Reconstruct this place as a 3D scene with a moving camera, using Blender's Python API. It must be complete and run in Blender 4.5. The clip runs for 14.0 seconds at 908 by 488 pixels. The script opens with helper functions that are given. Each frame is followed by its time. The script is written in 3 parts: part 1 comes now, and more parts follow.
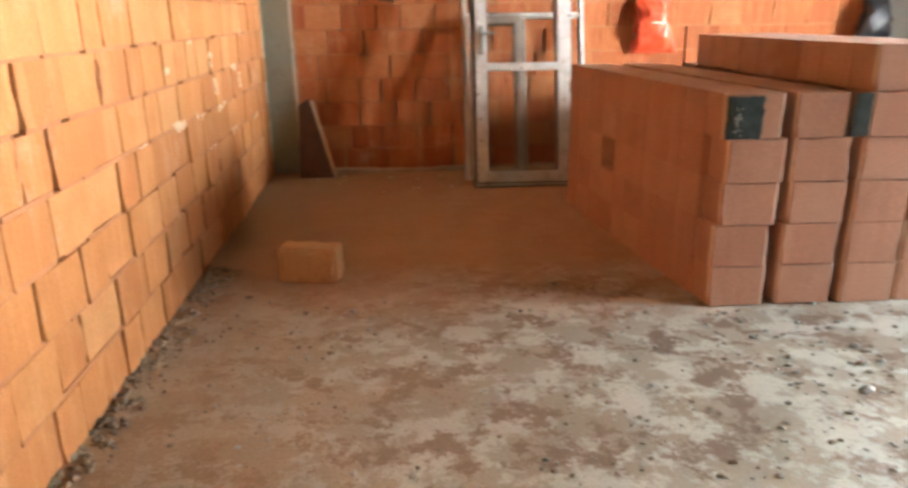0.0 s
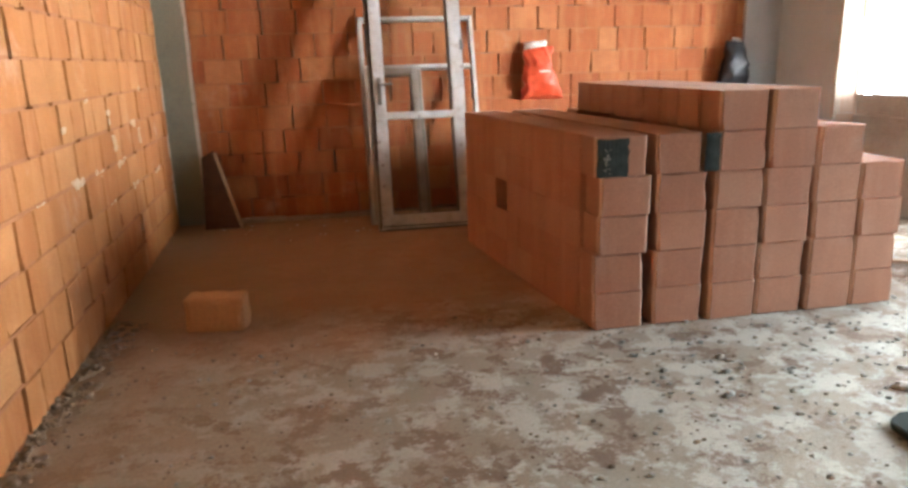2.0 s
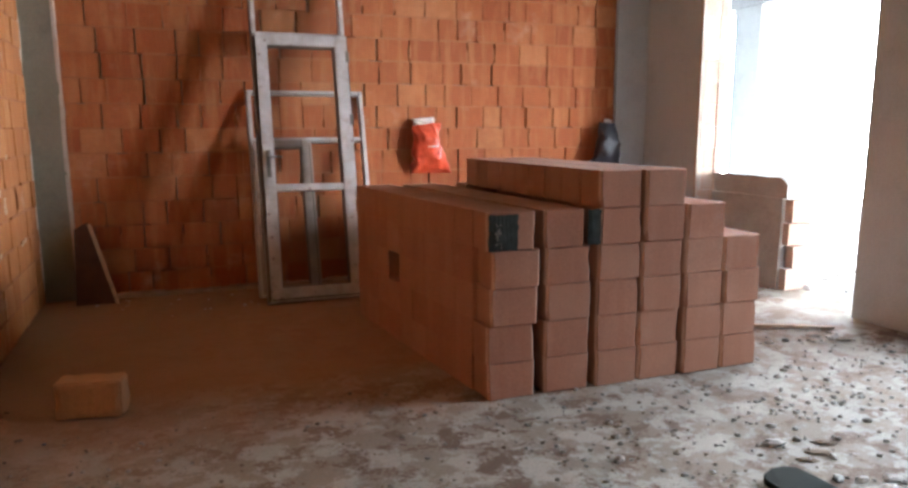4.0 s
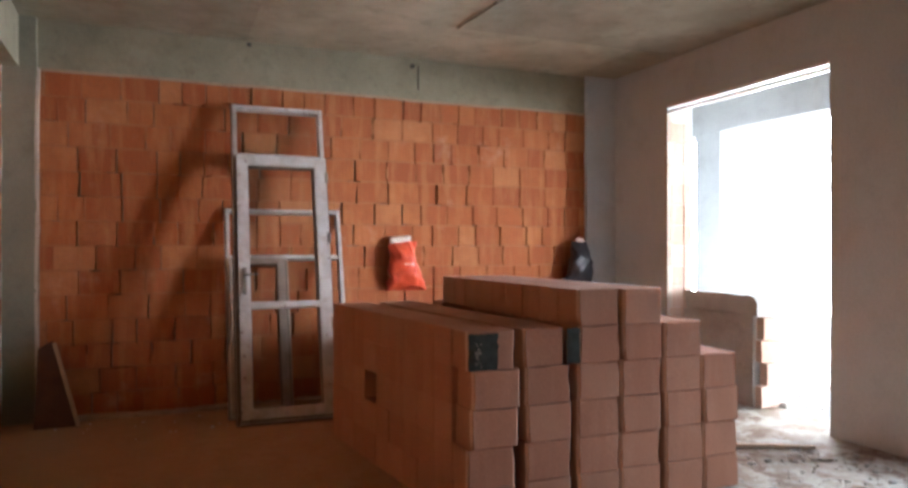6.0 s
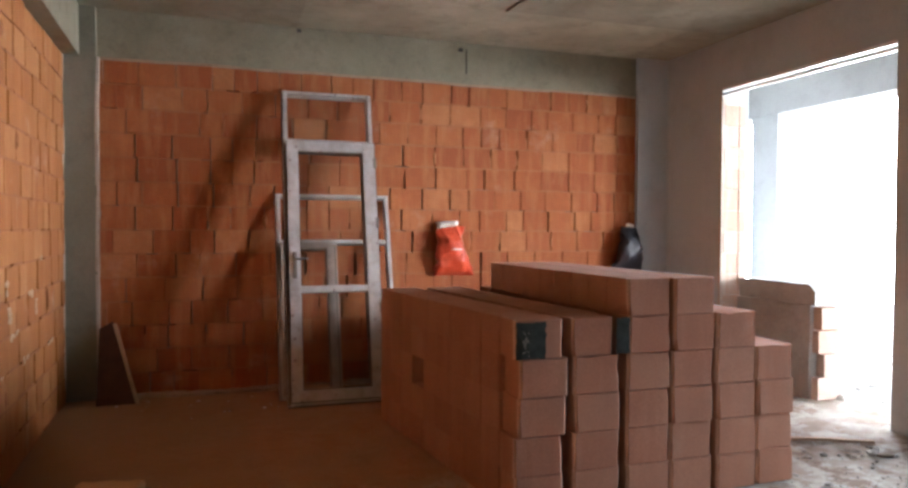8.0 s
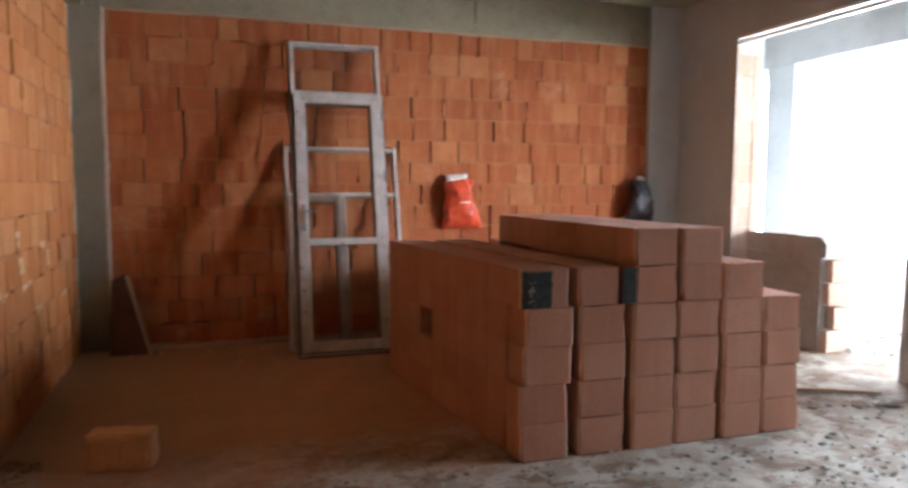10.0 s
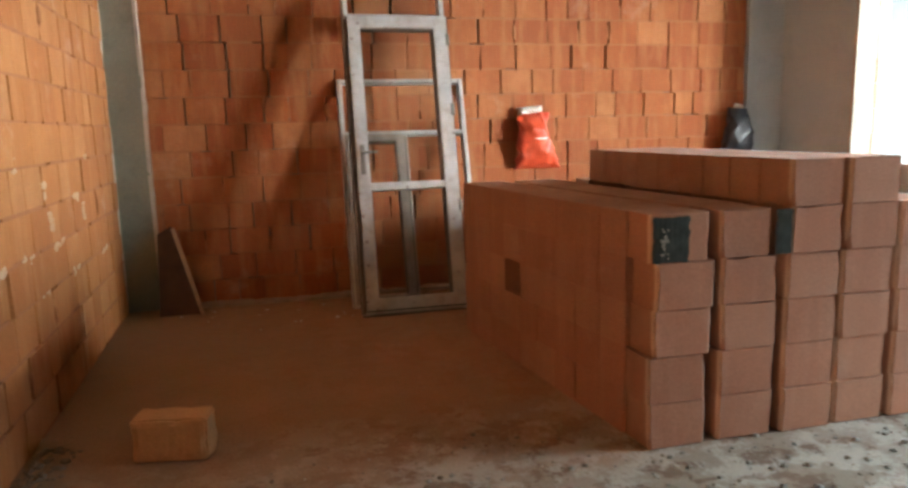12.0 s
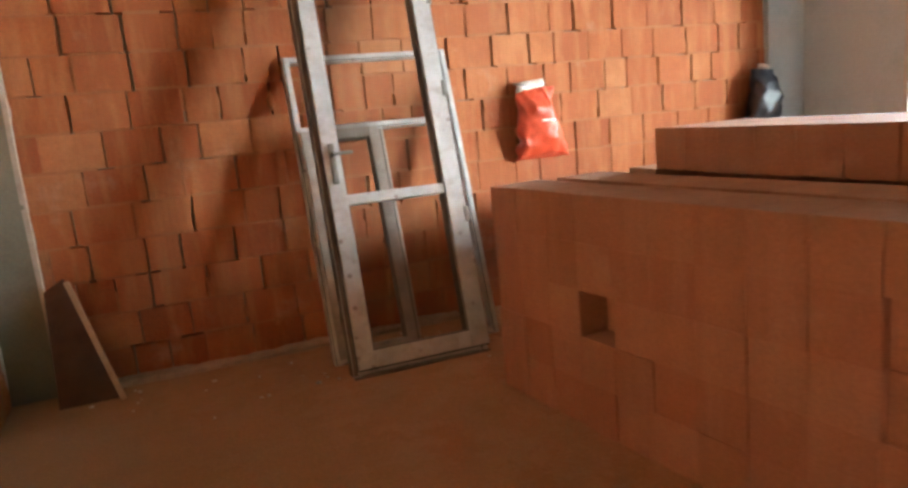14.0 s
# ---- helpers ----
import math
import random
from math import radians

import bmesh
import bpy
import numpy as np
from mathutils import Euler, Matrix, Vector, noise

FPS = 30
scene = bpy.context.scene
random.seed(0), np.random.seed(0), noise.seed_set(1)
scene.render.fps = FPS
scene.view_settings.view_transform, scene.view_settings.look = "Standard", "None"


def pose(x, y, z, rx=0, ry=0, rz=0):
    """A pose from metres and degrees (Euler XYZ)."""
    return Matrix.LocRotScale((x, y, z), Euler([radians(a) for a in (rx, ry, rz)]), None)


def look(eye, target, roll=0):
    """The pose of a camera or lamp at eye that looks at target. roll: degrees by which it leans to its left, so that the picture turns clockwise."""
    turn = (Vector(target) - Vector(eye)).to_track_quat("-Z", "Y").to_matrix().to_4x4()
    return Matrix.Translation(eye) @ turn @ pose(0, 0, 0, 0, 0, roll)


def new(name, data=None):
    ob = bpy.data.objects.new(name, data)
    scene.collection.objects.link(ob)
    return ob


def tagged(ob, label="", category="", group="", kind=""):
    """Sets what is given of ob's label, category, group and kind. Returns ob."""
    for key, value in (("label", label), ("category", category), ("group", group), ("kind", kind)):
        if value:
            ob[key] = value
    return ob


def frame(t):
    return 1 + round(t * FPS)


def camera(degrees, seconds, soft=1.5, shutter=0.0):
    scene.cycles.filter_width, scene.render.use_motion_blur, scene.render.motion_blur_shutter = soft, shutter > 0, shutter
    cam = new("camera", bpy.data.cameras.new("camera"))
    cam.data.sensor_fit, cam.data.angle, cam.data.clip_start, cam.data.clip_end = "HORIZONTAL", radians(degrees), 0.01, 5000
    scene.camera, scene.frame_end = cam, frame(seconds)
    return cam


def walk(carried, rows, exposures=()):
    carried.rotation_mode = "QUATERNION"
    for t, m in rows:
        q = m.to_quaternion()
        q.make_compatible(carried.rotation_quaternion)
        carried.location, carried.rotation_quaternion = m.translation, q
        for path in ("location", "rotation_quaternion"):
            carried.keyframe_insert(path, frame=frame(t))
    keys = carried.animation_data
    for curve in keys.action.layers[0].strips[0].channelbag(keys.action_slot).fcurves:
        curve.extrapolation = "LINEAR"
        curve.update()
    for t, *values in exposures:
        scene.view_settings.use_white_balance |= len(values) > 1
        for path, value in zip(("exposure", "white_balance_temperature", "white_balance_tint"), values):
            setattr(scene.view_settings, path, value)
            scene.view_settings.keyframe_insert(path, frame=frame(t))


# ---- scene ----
cam = camera(65.8, 14.0, soft=2.8, shutter=0.3)
PATH = [
    (0, (1.124, -6.191, 1.301), (1.234, -4.293, 0.682), -0.7),
    (0.5, (1.012, -6.295, 1.312), (1.438, -4.438, 0.703), 1.1),
    (1, (1.095, -6.336, 1.343), (1.435, -4.436, 0.816), -0.1),
    (1.5, (1.179, -6.364, 1.333), (1.38, -4.454, 0.773), -1.4),
    (2, (1.186, -6.395, 1.341), (1.536, -4.492, 0.835), -1.6),
    (2.5, (1.107, -6.408, 1.368), (1.587, -4.52, 0.918), -0.1),
    (3, (1.077, -6.43, 1.369), (1.706, -4.575, 0.966), 1.0),
    (3.2, (1.088, -6.431, 1.368), (1.737, -4.571, 1.023), 0.4),
    (5.3, (1.148, -6.387, 1.395), (1.926, -4.567, 1.111), 1.0),
    (5.5, (1.084, -6.416, 1.384), (1.897, -4.602, 1.162), 0.8),
    (6, (1.089, -6.414, 1.395), (1.85, -4.564, 1.401), -0.0),
    (6.5, (1.077, -6.412, 1.416), (1.791, -4.555, 1.624), -0.3),
    (7, (1.085, -6.397, 1.445), (1.748, -4.512, 1.522), -0.3),
    (7.5, (1.052, -6.398, 1.427), (1.706, -4.508, 1.382), 0.2),
    (7.7, (1.079, -6.399, 1.424), (1.711, -4.502, 1.38), 0.3),
    (9.8, (1.104, -6.402, 1.39), (1.812, -4.535, 1.274), 0.1),
    (10, (1.116, -6.398, 1.385), (1.719, -4.499, 1.218), 0.2),
    (10.5, (1.144, -6.351, 1.384), (1.507, -4.393, 1.199), 0.5),
    (11, (1.144, -6.215, 1.356), (1.366, -4.248, 1.073), -0.8),
    (11.5, (1.068, -5.935, 1.34), (1.601, -4.025, 1.082), -1.8),
    (12, (1.062, -5.687, 1.321), (1.54, -3.773, 0.997), -1.4),
    (12.5, (1.054, -5.293, 1.339), (1.383, -3.348, 1.005), -2.8),
    (13, (0.983, -4.97, 1.335), (1.618, -3.093, 1.067), -2.7),
    (13.5, (0.921, -4.675, 1.315), (1.699, -2.868, 0.955), -1.9),
    (14, (0.862, -4.248, 1.32), (1.583, -2.418, 0.956), -5.2),
]
EXPOSURES = [(0.0, 2.6, 6100, 0), (0.5, 2.45, 6050, 0), (2.0, 2.1, 5900, 1), (3.0, 1.6, 5700, 7), (7.5, 1.28, 5800, 10), (10.0, 1.2, 5800, 9), (10.5, 1.7, 5950, 4),
             (11.0, 2.0, 6100, -1), (11.5, 1.88, 5950, -2), (12.0, 1.75, 5950, -2), (12.5, 2.1, 6050, -3), (13.0, 2.3, 5750, -4), (14.0, 2.15, 5700, -4)]
walk(cam, [(t, look(eye, target, roll)) for t, eye, target, roll in PATH], EXPOSURES)


# ---- world, sun and large lights ----
world = bpy.data.worlds.new("sky")
scene.world = world
world.use_nodes = True
wn = world.node_tree.nodes
sky = wn.new("ShaderNodeTexSky")
sky.sky_type = "NISHITA"
sky.sun_disc = False
sky.sun_elevation, sky.sun_rotation = radians(53), radians(23)
world.node_tree.links.new(sky.outputs[0], wn["Background"].inputs[0])
wn["Background"].inputs[1].default_value = 0.15

sun_data = bpy.data.lights.new("sun", "SUN")
sun_data.energy, sun_data.angle, sun_data.color = 3.2, radians(0.6), (1.0, 0.95, 0.86)
sun = new("sun", sun_data)
sun.matrix_world = look((6, 14, 20), (0, 0, 0))


def sky_lamp(name, eye, target, w, h, watts, colour, spread):
    data = bpy.data.lights.new(name, "AREA")
    data.shape, data.size, data.size_y, data.energy, data.color = "RECTANGLE", w, h, watts, colour
    data.spread = radians(spread)
    ob = new(name, data)
    ob.matrix_world = look(eye, target)
    return ob


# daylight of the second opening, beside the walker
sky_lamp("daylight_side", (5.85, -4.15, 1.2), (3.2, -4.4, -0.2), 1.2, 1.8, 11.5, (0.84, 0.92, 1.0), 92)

# ---- materials ----


def material(name, rough=0.8, metal=0.0):
    m = bpy.data.materials.new(name)
    m.use_nodes = True
    b = m.node_tree.nodes["Principled BSDF"]
    b.inputs["Roughness"].default_value = rough
    b.inputs["Metallic"].default_value = metal
    return m, m.node_tree.nodes, m.node_tree.links, b


def noise_tex(n, l, vec, scale, detail=6.0, rough=0.6):
    t = n.new("ShaderNodeTexNoise")
    t.inputs["Scale"].default_value = scale
    t.inputs["Detail"].default_value = detail
    t.inputs["Roughness"].default_value = rough
    l.new(vec, t.inputs["Vector"])
    return t.outputs["Fac"]


def ramp(n, l, fac, stops):
    r = n.new("ShaderNodeValToRGB")
    e = r.color_ramp.elements
    while len(e) < len(stops):
        e.new(0.5)
    for k, (p, c) in zip(e, stops):
        k.position, k.color = p, (*c, 1)
    l.new(fac, r.inputs[0])
    return r.outputs[0]


def mix(n, l, fac, a, b, mode="MIX"):
    m = n.new("ShaderNodeMix")
    m.data_type, m.blend_type = "RGBA", mode
    for sock, v in ((m.inputs[0], fac), (m.inputs[6], a), (m.inputs[7], b)):
        if isinstance(v, (int, float)):
            sock.default_value = v
        elif isinstance(v, tuple):
            sock.default_value = (*v, 1)
        else:
            l.new(v, sock)
    return m.outputs[2]


def bump(n, l, b, height, strength, distance):
    k = n.new("ShaderNodeBump")
    k.inputs["Strength"].default_value, k.inputs["Distance"].default_value = strength, distance
    l.new(height, k.inputs["Height"])
    l.new(k.outputs[0], b.inputs["Normal"])


def coords(n, kind="Object"):
    return n.new("ShaderNodeTexCoord").outputs[kind]


def place(n):
    return n.new("ShaderNodeNewGeometry").outputs["Position"]


def clay(name, stops, dust, ribs=0.22, lit_ends=False):
    """Extruded clay block: colour by block, ribs, firing spots, mortar dust; the last switch paints lit arrises at the
    ends of the face.
    """
    m, n, l, b = material(name, 0.88)
    pos, obj = place(n), coords(n)
    info = n.new("ShaderNodeObjectInfo")
    base = ramp(n, l, info.outputs["Random"], stops)
    spots = noise_tex(n, l, pos, 5.0)
    c = mix(n, l, ramp(n, l, spots, [(0.35, (0, 0, 0)), (0.75, (0.7, 0.7, 0.7))]), base, stops[0][1])
    # drag marks of the die, upright on the block
    long = n.new("ShaderNodeMapping")
    long.inputs["Scale"].default_value = (11.0, 11.0, 1.6)
    l.new(pos, long.inputs["Vector"])
    drag = noise_tex(n, l, long.outputs[0], 1.0, 4.0)
    c = mix(n, l, ramp(n, l, drag, [(0.48, (0, 0, 0)), (0.66, (0.55, 0.55, 0.55))]), c, stops[-1][1])
    grain = noise_tex(n, l, pos, 90.0, 4.0)
    c = mix(n, l, 0.35, c, ramp(n, l, grain, [(0.3, (0.45, 0.4, 0.38)), (0.7, (1, 1, 1))]), "MULTIPLY")
    cake = noise_tex(n, l, pos, 2.3, 8.0, 0.7)
    c = mix(n, l, ramp(n, l, cake, [(0.58, (0, 0, 0)), (0.74, (dust, dust, dust))]), c, (0.55, 0.40, 0.30))
    # pale strips paint the light that the block's end arrises catch
    if lit_ends:
        sep = n.new("ShaderNodeSeparateXYZ")
        l.new(obj, sep.inputs[0])
        size = n.new("ShaderNodeMath")
        size.operation = "ABSOLUTE"
        l.new(sep.outputs["X"], size.inputs[0])
        # noise makes the strips' inner edge ragged
        worn = n.new("ShaderNodeMath")
        worn.operation = "MULTIPLY_ADD"
        l.new(noise_tex(n, l, pos, 22.0), worn.inputs[0])
        worn.inputs[1].default_value = 0.014
        l.new(size.outputs[0], worn.inputs[2])
        end, face, lit_mask = n.new("ShaderNodeMapRange"), n.new("ShaderNodeMapRange"), n.new("ShaderNodeMath")
        for node, lo, hi in ((end, 0.126, 0.132), (face, 0.026, 0.018)):
            node.inputs["From Min"].default_value, node.inputs["From Max"].default_value = lo, hi
        l.new(worn.outputs[0], end.inputs["Value"])
        l.new(sep.outputs["Y"], face.inputs["Value"])
        lit_mask.operation = "MULTIPLY"
        l.new(end.outputs[0], lit_mask.inputs[0])
        l.new(face.outputs[0], lit_mask.inputs[1])
        c = mix(n, l, lit_mask.outputs[0], c, (0.66, 0.43, 0.31))
    l.new(c, b.inputs["Base Color"])
    wave = n.new("ShaderNodeTexWave")
    wave.bands_direction = "X"
    wave.inputs["Scale"].default_value, wave.inputs["Distortion"].default_value = 9.0, 2.5
    l.new(obj, wave.inputs["Vector"])
    add = n.new("ShaderNodeMath")
    add.operation = "ADD"
    l.new(wave.outputs["Fac"], add.inputs[0])
    l.new(noise_tex(n, l, pos, 45.0), add.inputs[1])
    bump(n, l, b, add.outputs[0], ribs, 0.0016)
    return m


CLAY = clay("fired_clay", [(0.0, (0.34, 0.093, 0.029)), (0.45, (0.405, 0.121, 0.037)), (0.8, (0.445, 0.150, 0.049)), (1.0, (0.51, 0.218, 0.087))], 0.34)
CLAY_GOLD = clay("golden_fired_clay", [(0.0, (0.40, 0.142, 0.040)), (0.4, (0.455, 0.175, 0.048)), (0.75, (0.49, 0.205, 0.062)), (1.0, (0.53, 0.25, 0.095))], 0.5)
LOOSE_TONES = [(0.0, (0.445, 0.196, 0.115)), (0.4, (0.47, 0.220, 0.132)), (0.7, (0.495, 0.243, 0.149)), (1.0, (0.525, 0.27, 0.172))]
CLAY_LOOSE = clay("fired_clay_loose", LOOSE_TONES, 0.35, 0.10)
CLAY_FACE = clay("fired_clay_lit_ends", LOOSE_TONES, 0.35, 0.10, True)

CLAY_PALE = clay("pale_fired_clay", [(0.0, (0.54, 0.36, 0.27)), (0.5, (0.58, 0.42, 0.33)), (1.0, (0.60, 0.48, 0.41))], 0.4)


CLAY_WORN = clay("worn_fired_clay", [(0.0, (0.55, 0.30, 0.13)), (0.5, (0.58, 0.33, 0.15)), (1.0, (0.60, 0.35, 0.16))], 0.6)


def concrete(name, dark, light, stain, scale=1.0, rough=0.9, relief=0.25, boards=False):
    m, n, l, b = material(name, rough)
    pos = place(n)
    big = noise_tex(n, l, pos, 0.9 * scale, 5.0, 0.6)
    c = ramp(n, l, big, [(0.3, dark), (0.7, light)])
    mid = noise_tex(n, l, pos, 4.0 * scale, 9.0, 0.7)
    c = mix(n, l, ramp(n, l, mid, [(0.5, (0, 0, 0)), (0.7, (0.55, 0.55, 0.55))]), c, stain)
    if boards:
        island = n.new("ShaderNodeNewGeometry").outputs["Random Per Island"]
        c = mix(n, l, 1.0, c, ramp(n, l, island, [(0.0, (0.72, 0.71, 0.70)), (0.5, (0.88, 0.87, 0.84)), (1.0, (1.0, 0.99, 0.96))]), "MULTIPLY")
    fine = noise_tex(n, l, pos, 60.0, 4.0)
    c = mix(n, l, 0.3, c, ramp(n, l, fine, [(0.3, (0.55, 0.55, 0.55)), (0.65, (1, 1, 1))]), "MULTIPLY")
    l.new(c, b.inputs["Base Color"])
    bump(n, l, b, mid, relief, 0.01)
    return m


CONCRETE = concrete("cast_concrete", (0.285, 0.275, 0.205), (0.48, 0.455, 0.36), (0.225, 0.21, 0.155), 1.3)
PORCH = concrete("porch_concrete", (0.27, 0.265, 0.265), (0.36, 0.355, 0.355), (0.22, 0.215, 0.21))
CEILING = concrete("formwork_concrete", (0.32, 0.30, 0.22), (0.54, 0.51, 0.40), (0.25, 0.23, 0.165), 1.3, boards=True)
COLUMN = concrete("column_concrete", (0.22, 0.215, 0.165), (0.31, 0.30, 0.24), (0.17, 0.165, 0.13))
RENDER = concrete("cement_render", (0.47, 0.51, 0.535), (0.56, 0.60, 0.62), (0.40, 0.435, 0.455), 0.7, 0.92, 0.12)
BEAM = concrete("beam_concrete", (0.235, 0.22, 0.155), (0.36, 0.335, 0.245), (0.18, 0.165, 0.115), 1.6)
MORTAR = concrete("mortar", (0.20, 0.13, 0.085), (0.28, 0.18, 0.12), (0.14, 0.09, 0.06), 3.0)
MORTAR_PALE = concrete("pale_mortar", (0.48, 0.40, 0.34), (0.62, 0.55, 0.48), (0.42, 0.32, 0.26), 4.0)
MORTAR_TOP = concrete("grey_brown_mortar", (0.34, 0.22, 0.15), (0.46, 0.34, 0.25), (0.26, 0.17, 0.11), 4.0)
MORTAR_GREY = concrete("grey_mortar", (0.36, 0.34, 0.32), (0.48, 0.46, 0.43), (0.29, 0.26, 0.23), 2.0)
GROUND = concrete("dry_earth", (0.22, 0.215, 0.21), (0.31, 0.305, 0.30), (0.17, 0.16, 0.15), 2.0)


def screed():
    """Rough concrete slab: pale cement scum, brown trodden dirt, brick dust with the shaded floor's tint."""
    m, n, l, b = material("floor_slab", 0.93)
    pos = place(n)
    c = ramp(n, l, noise_tex(n, l, pos, 1.1, 6.0), [(0.3, (0.29, 0.24, 0.18)), (0.7, (0.40, 0.35, 0.29))])
    patch = noise_tex(n, l, pos, 3.9, 12.0, 0.76)
    c = mix(n, l, ramp(n, l, patch, [(0.485, (0, 0, 0)), (0.535, (0.9, 0.9, 0.9))]), c, (0.52, 0.49, 0.435))
    dirt = noise_tex(n, l, pos, 4.3, 12.0, 0.76)
    c = mix(n, l, ramp(n, l, dirt, [(0.515, (0, 0, 0)), (0.565, (0.9, 0.9, 0.9))]), c, (0.185, 0.115, 0.078))
    # brick dust near the brick walls, mixed with the shaded floor's warm bounce colour
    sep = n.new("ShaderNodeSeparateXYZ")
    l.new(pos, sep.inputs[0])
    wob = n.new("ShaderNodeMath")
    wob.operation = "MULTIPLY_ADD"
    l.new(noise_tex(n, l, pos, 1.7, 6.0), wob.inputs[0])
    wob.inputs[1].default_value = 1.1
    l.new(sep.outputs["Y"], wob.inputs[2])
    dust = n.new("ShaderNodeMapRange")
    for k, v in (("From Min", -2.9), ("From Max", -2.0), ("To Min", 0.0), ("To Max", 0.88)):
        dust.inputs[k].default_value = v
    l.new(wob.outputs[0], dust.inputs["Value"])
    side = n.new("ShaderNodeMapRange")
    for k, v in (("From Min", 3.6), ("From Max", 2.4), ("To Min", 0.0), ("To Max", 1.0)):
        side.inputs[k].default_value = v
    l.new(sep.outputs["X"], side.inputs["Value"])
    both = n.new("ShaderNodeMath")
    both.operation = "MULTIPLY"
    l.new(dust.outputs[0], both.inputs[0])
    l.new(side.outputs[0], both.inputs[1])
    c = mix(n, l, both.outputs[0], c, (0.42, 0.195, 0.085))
    # earth trodden along the long block wall
    wob = n.new("ShaderNodeMath")
    wob.operation = "MULTIPLY_ADD"
    l.new(noise_tex(n, l, pos, 2.3, 8.0, 0.7), wob.inputs[0])
    wob.inputs[1].default_value = 1.6
    l.new(sep.outputs["X"], wob.inputs[2])
    earth = n.new("ShaderNodeMapRange")
    for k, v in (("From Min", 2.7), ("From Max", 1.1), ("To Min", 0.0), ("To Max", 0.7)):
        earth.inputs[k].default_value = v
    l.new(wob.outputs[0], earth.inputs["Value"])
    c = mix(n, l, earth.outputs[0], c, (0.30, 0.195, 0.11))
    fine = noise_tex(n, l, pos, 75.0, 5.0)
    c = mix(n, l, 0.4, c, ramp(n, l, fine, [(0.3, (0.5, 0.48, 0.45)), (0.65, (1, 1, 1))]), "MULTIPLY")
    l.new(c, b.inputs["Base Color"])
    add = n.new("ShaderNodeMath")
    add.operation = "ADD"
    l.new(patch, add.inputs[0])
    l.new(fine, add.inputs[1])
    bump(n, l, b, add.outputs[0], 0.32, 0.010)
    return m


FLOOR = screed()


def plain(name, colour, rough, metal=0.0, vary=0.25, scale=12.0, relief=0.1):
    m, n, l, b = material(name, rough, metal)
    pos = place(n)
    f = noise_tex(n, l, pos, scale, 7.0)
    c = ramp(n, l, f, [(0.3, tuple(k * (1 - vary) for k in colour)), (0.7, colour)])
    l.new(c, b.inputs["Base Color"])
    bump(n, l, b, noise_tex(n, l, pos, scale * 5, 4.0), relief, 0.003)
    return m


def film_wrapped():
    """White plastic profile with its protective film: bluish, smudged, printed marks."""
    m, n, l, b = material("white_profile", 0.42)
    obj, pos = coords(n), place(n)
    c = ramp(n, l, noise_tex(n, l, pos, 6.0, 6.0), [(0.3, (0.40, 0.37, 0.365)), (0.7, (0.63, 0.605, 0.61))])
    marks = n.new("ShaderNodeTexVoronoi")
    marks.inputs["Scale"].default_value = 11.0
    l.new(obj, marks.inputs["Vector"])
    c = mix(n, l, ramp(n, l, marks.outputs["Distance"], [(0.09, (0.9, 0.9, 0.9)), (0.19, (0, 0, 0))]), c, (0.26, 0.19, 0.18))
    smear = noise_tex(n, l, pos, 14.0, 8.0, 0.7)
    c = mix(n, l, ramp(n, l, smear, [(0.50, (0, 0, 0)), (0.72, (0.65, 0.65, 0.65))]), c, (0.36, 0.27, 0.22))
    l.new(c, b.inputs["Base Color"])
    bump(n, l, b, smear, 0.15, 0.003)
    return m


PVC = film_wrapped()
# darker copy of the white profile: shade of sash and mullion painted in
PVC_SHADED = plain("shaded_profile", (0.44, 0.37, 0.33), 0.6, 0.0, 0.4, 9.0)
# brown for rebates and side faces, their shade put into the colour
PVC_EDGE_SHADE = plain("profile_edge_shade", (0.17, 0.125, 0.105), 0.6)


def clear_glass():
    """Clear pane: gloss that grows towards grazing view, the rest goes straight through."""
    m = bpy.data.materials.new("clear_glass")
    m.use_nodes = True
    n, l = m.node_tree.nodes, m.node_tree.links
    n.remove(n["Principled BSDF"])
    clear, gloss = n.new("ShaderNodeBsdfTransparent"), n.new("ShaderNodeBsdfGlossy")
    clear.inputs[0].default_value = (0.99, 0.995, 0.99, 1)
    gloss.inputs["Roughness"].default_value = 0.06
    facing = n.new("ShaderNodeLayerWeight")
    facing.inputs["Blend"].default_value = 0.5
    power, add = n.new("ShaderNodeMath"), n.new("ShaderNodeMath")
    power.operation, add.operation = "POWER", "MULTIPLY_ADD"
    power.inputs[1].default_value = 5.0
    l.new(facing.outputs["Facing"], power.inputs[0])
    l.new(power.outputs[0], add.inputs[0])
    add.inputs[1].default_value, add.inputs[2].default_value = 0.96, 0.04
    a = n.new("ShaderNodeMixShader")
    l.new(add.outputs[0], a.inputs[0])
    l.new(clear.outputs[0], a.inputs[1])
    l.new(gloss.outputs[0], a.inputs[2])
    l.new(a.outputs[0], n["Material Output"].inputs[0])
    return m


GLASS = clear_glass()
GASKET = plain("black_gasket", (0.03, 0.028, 0.028), 0.6)
STEEL = plain("dull_steel", (0.30, 0.27, 0.25), 0.4, 0.9)
RED_PLASTIC = plain("red_plastic", (0.72, 0.09, 0.035), 0.35, 0.0, 0.35, 9.0, 0.5)
WHITE_PLASTIC = plain("white_plastic", (0.85, 0.78, 0.74), 0.4, 0.0, 0.15, 9.0, 0.4)
BLACK_PLASTIC = plain("black_plastic", (0.035, 0.035, 0.045), 0.40, 0.0, 0.4, 9.0, 0.5)
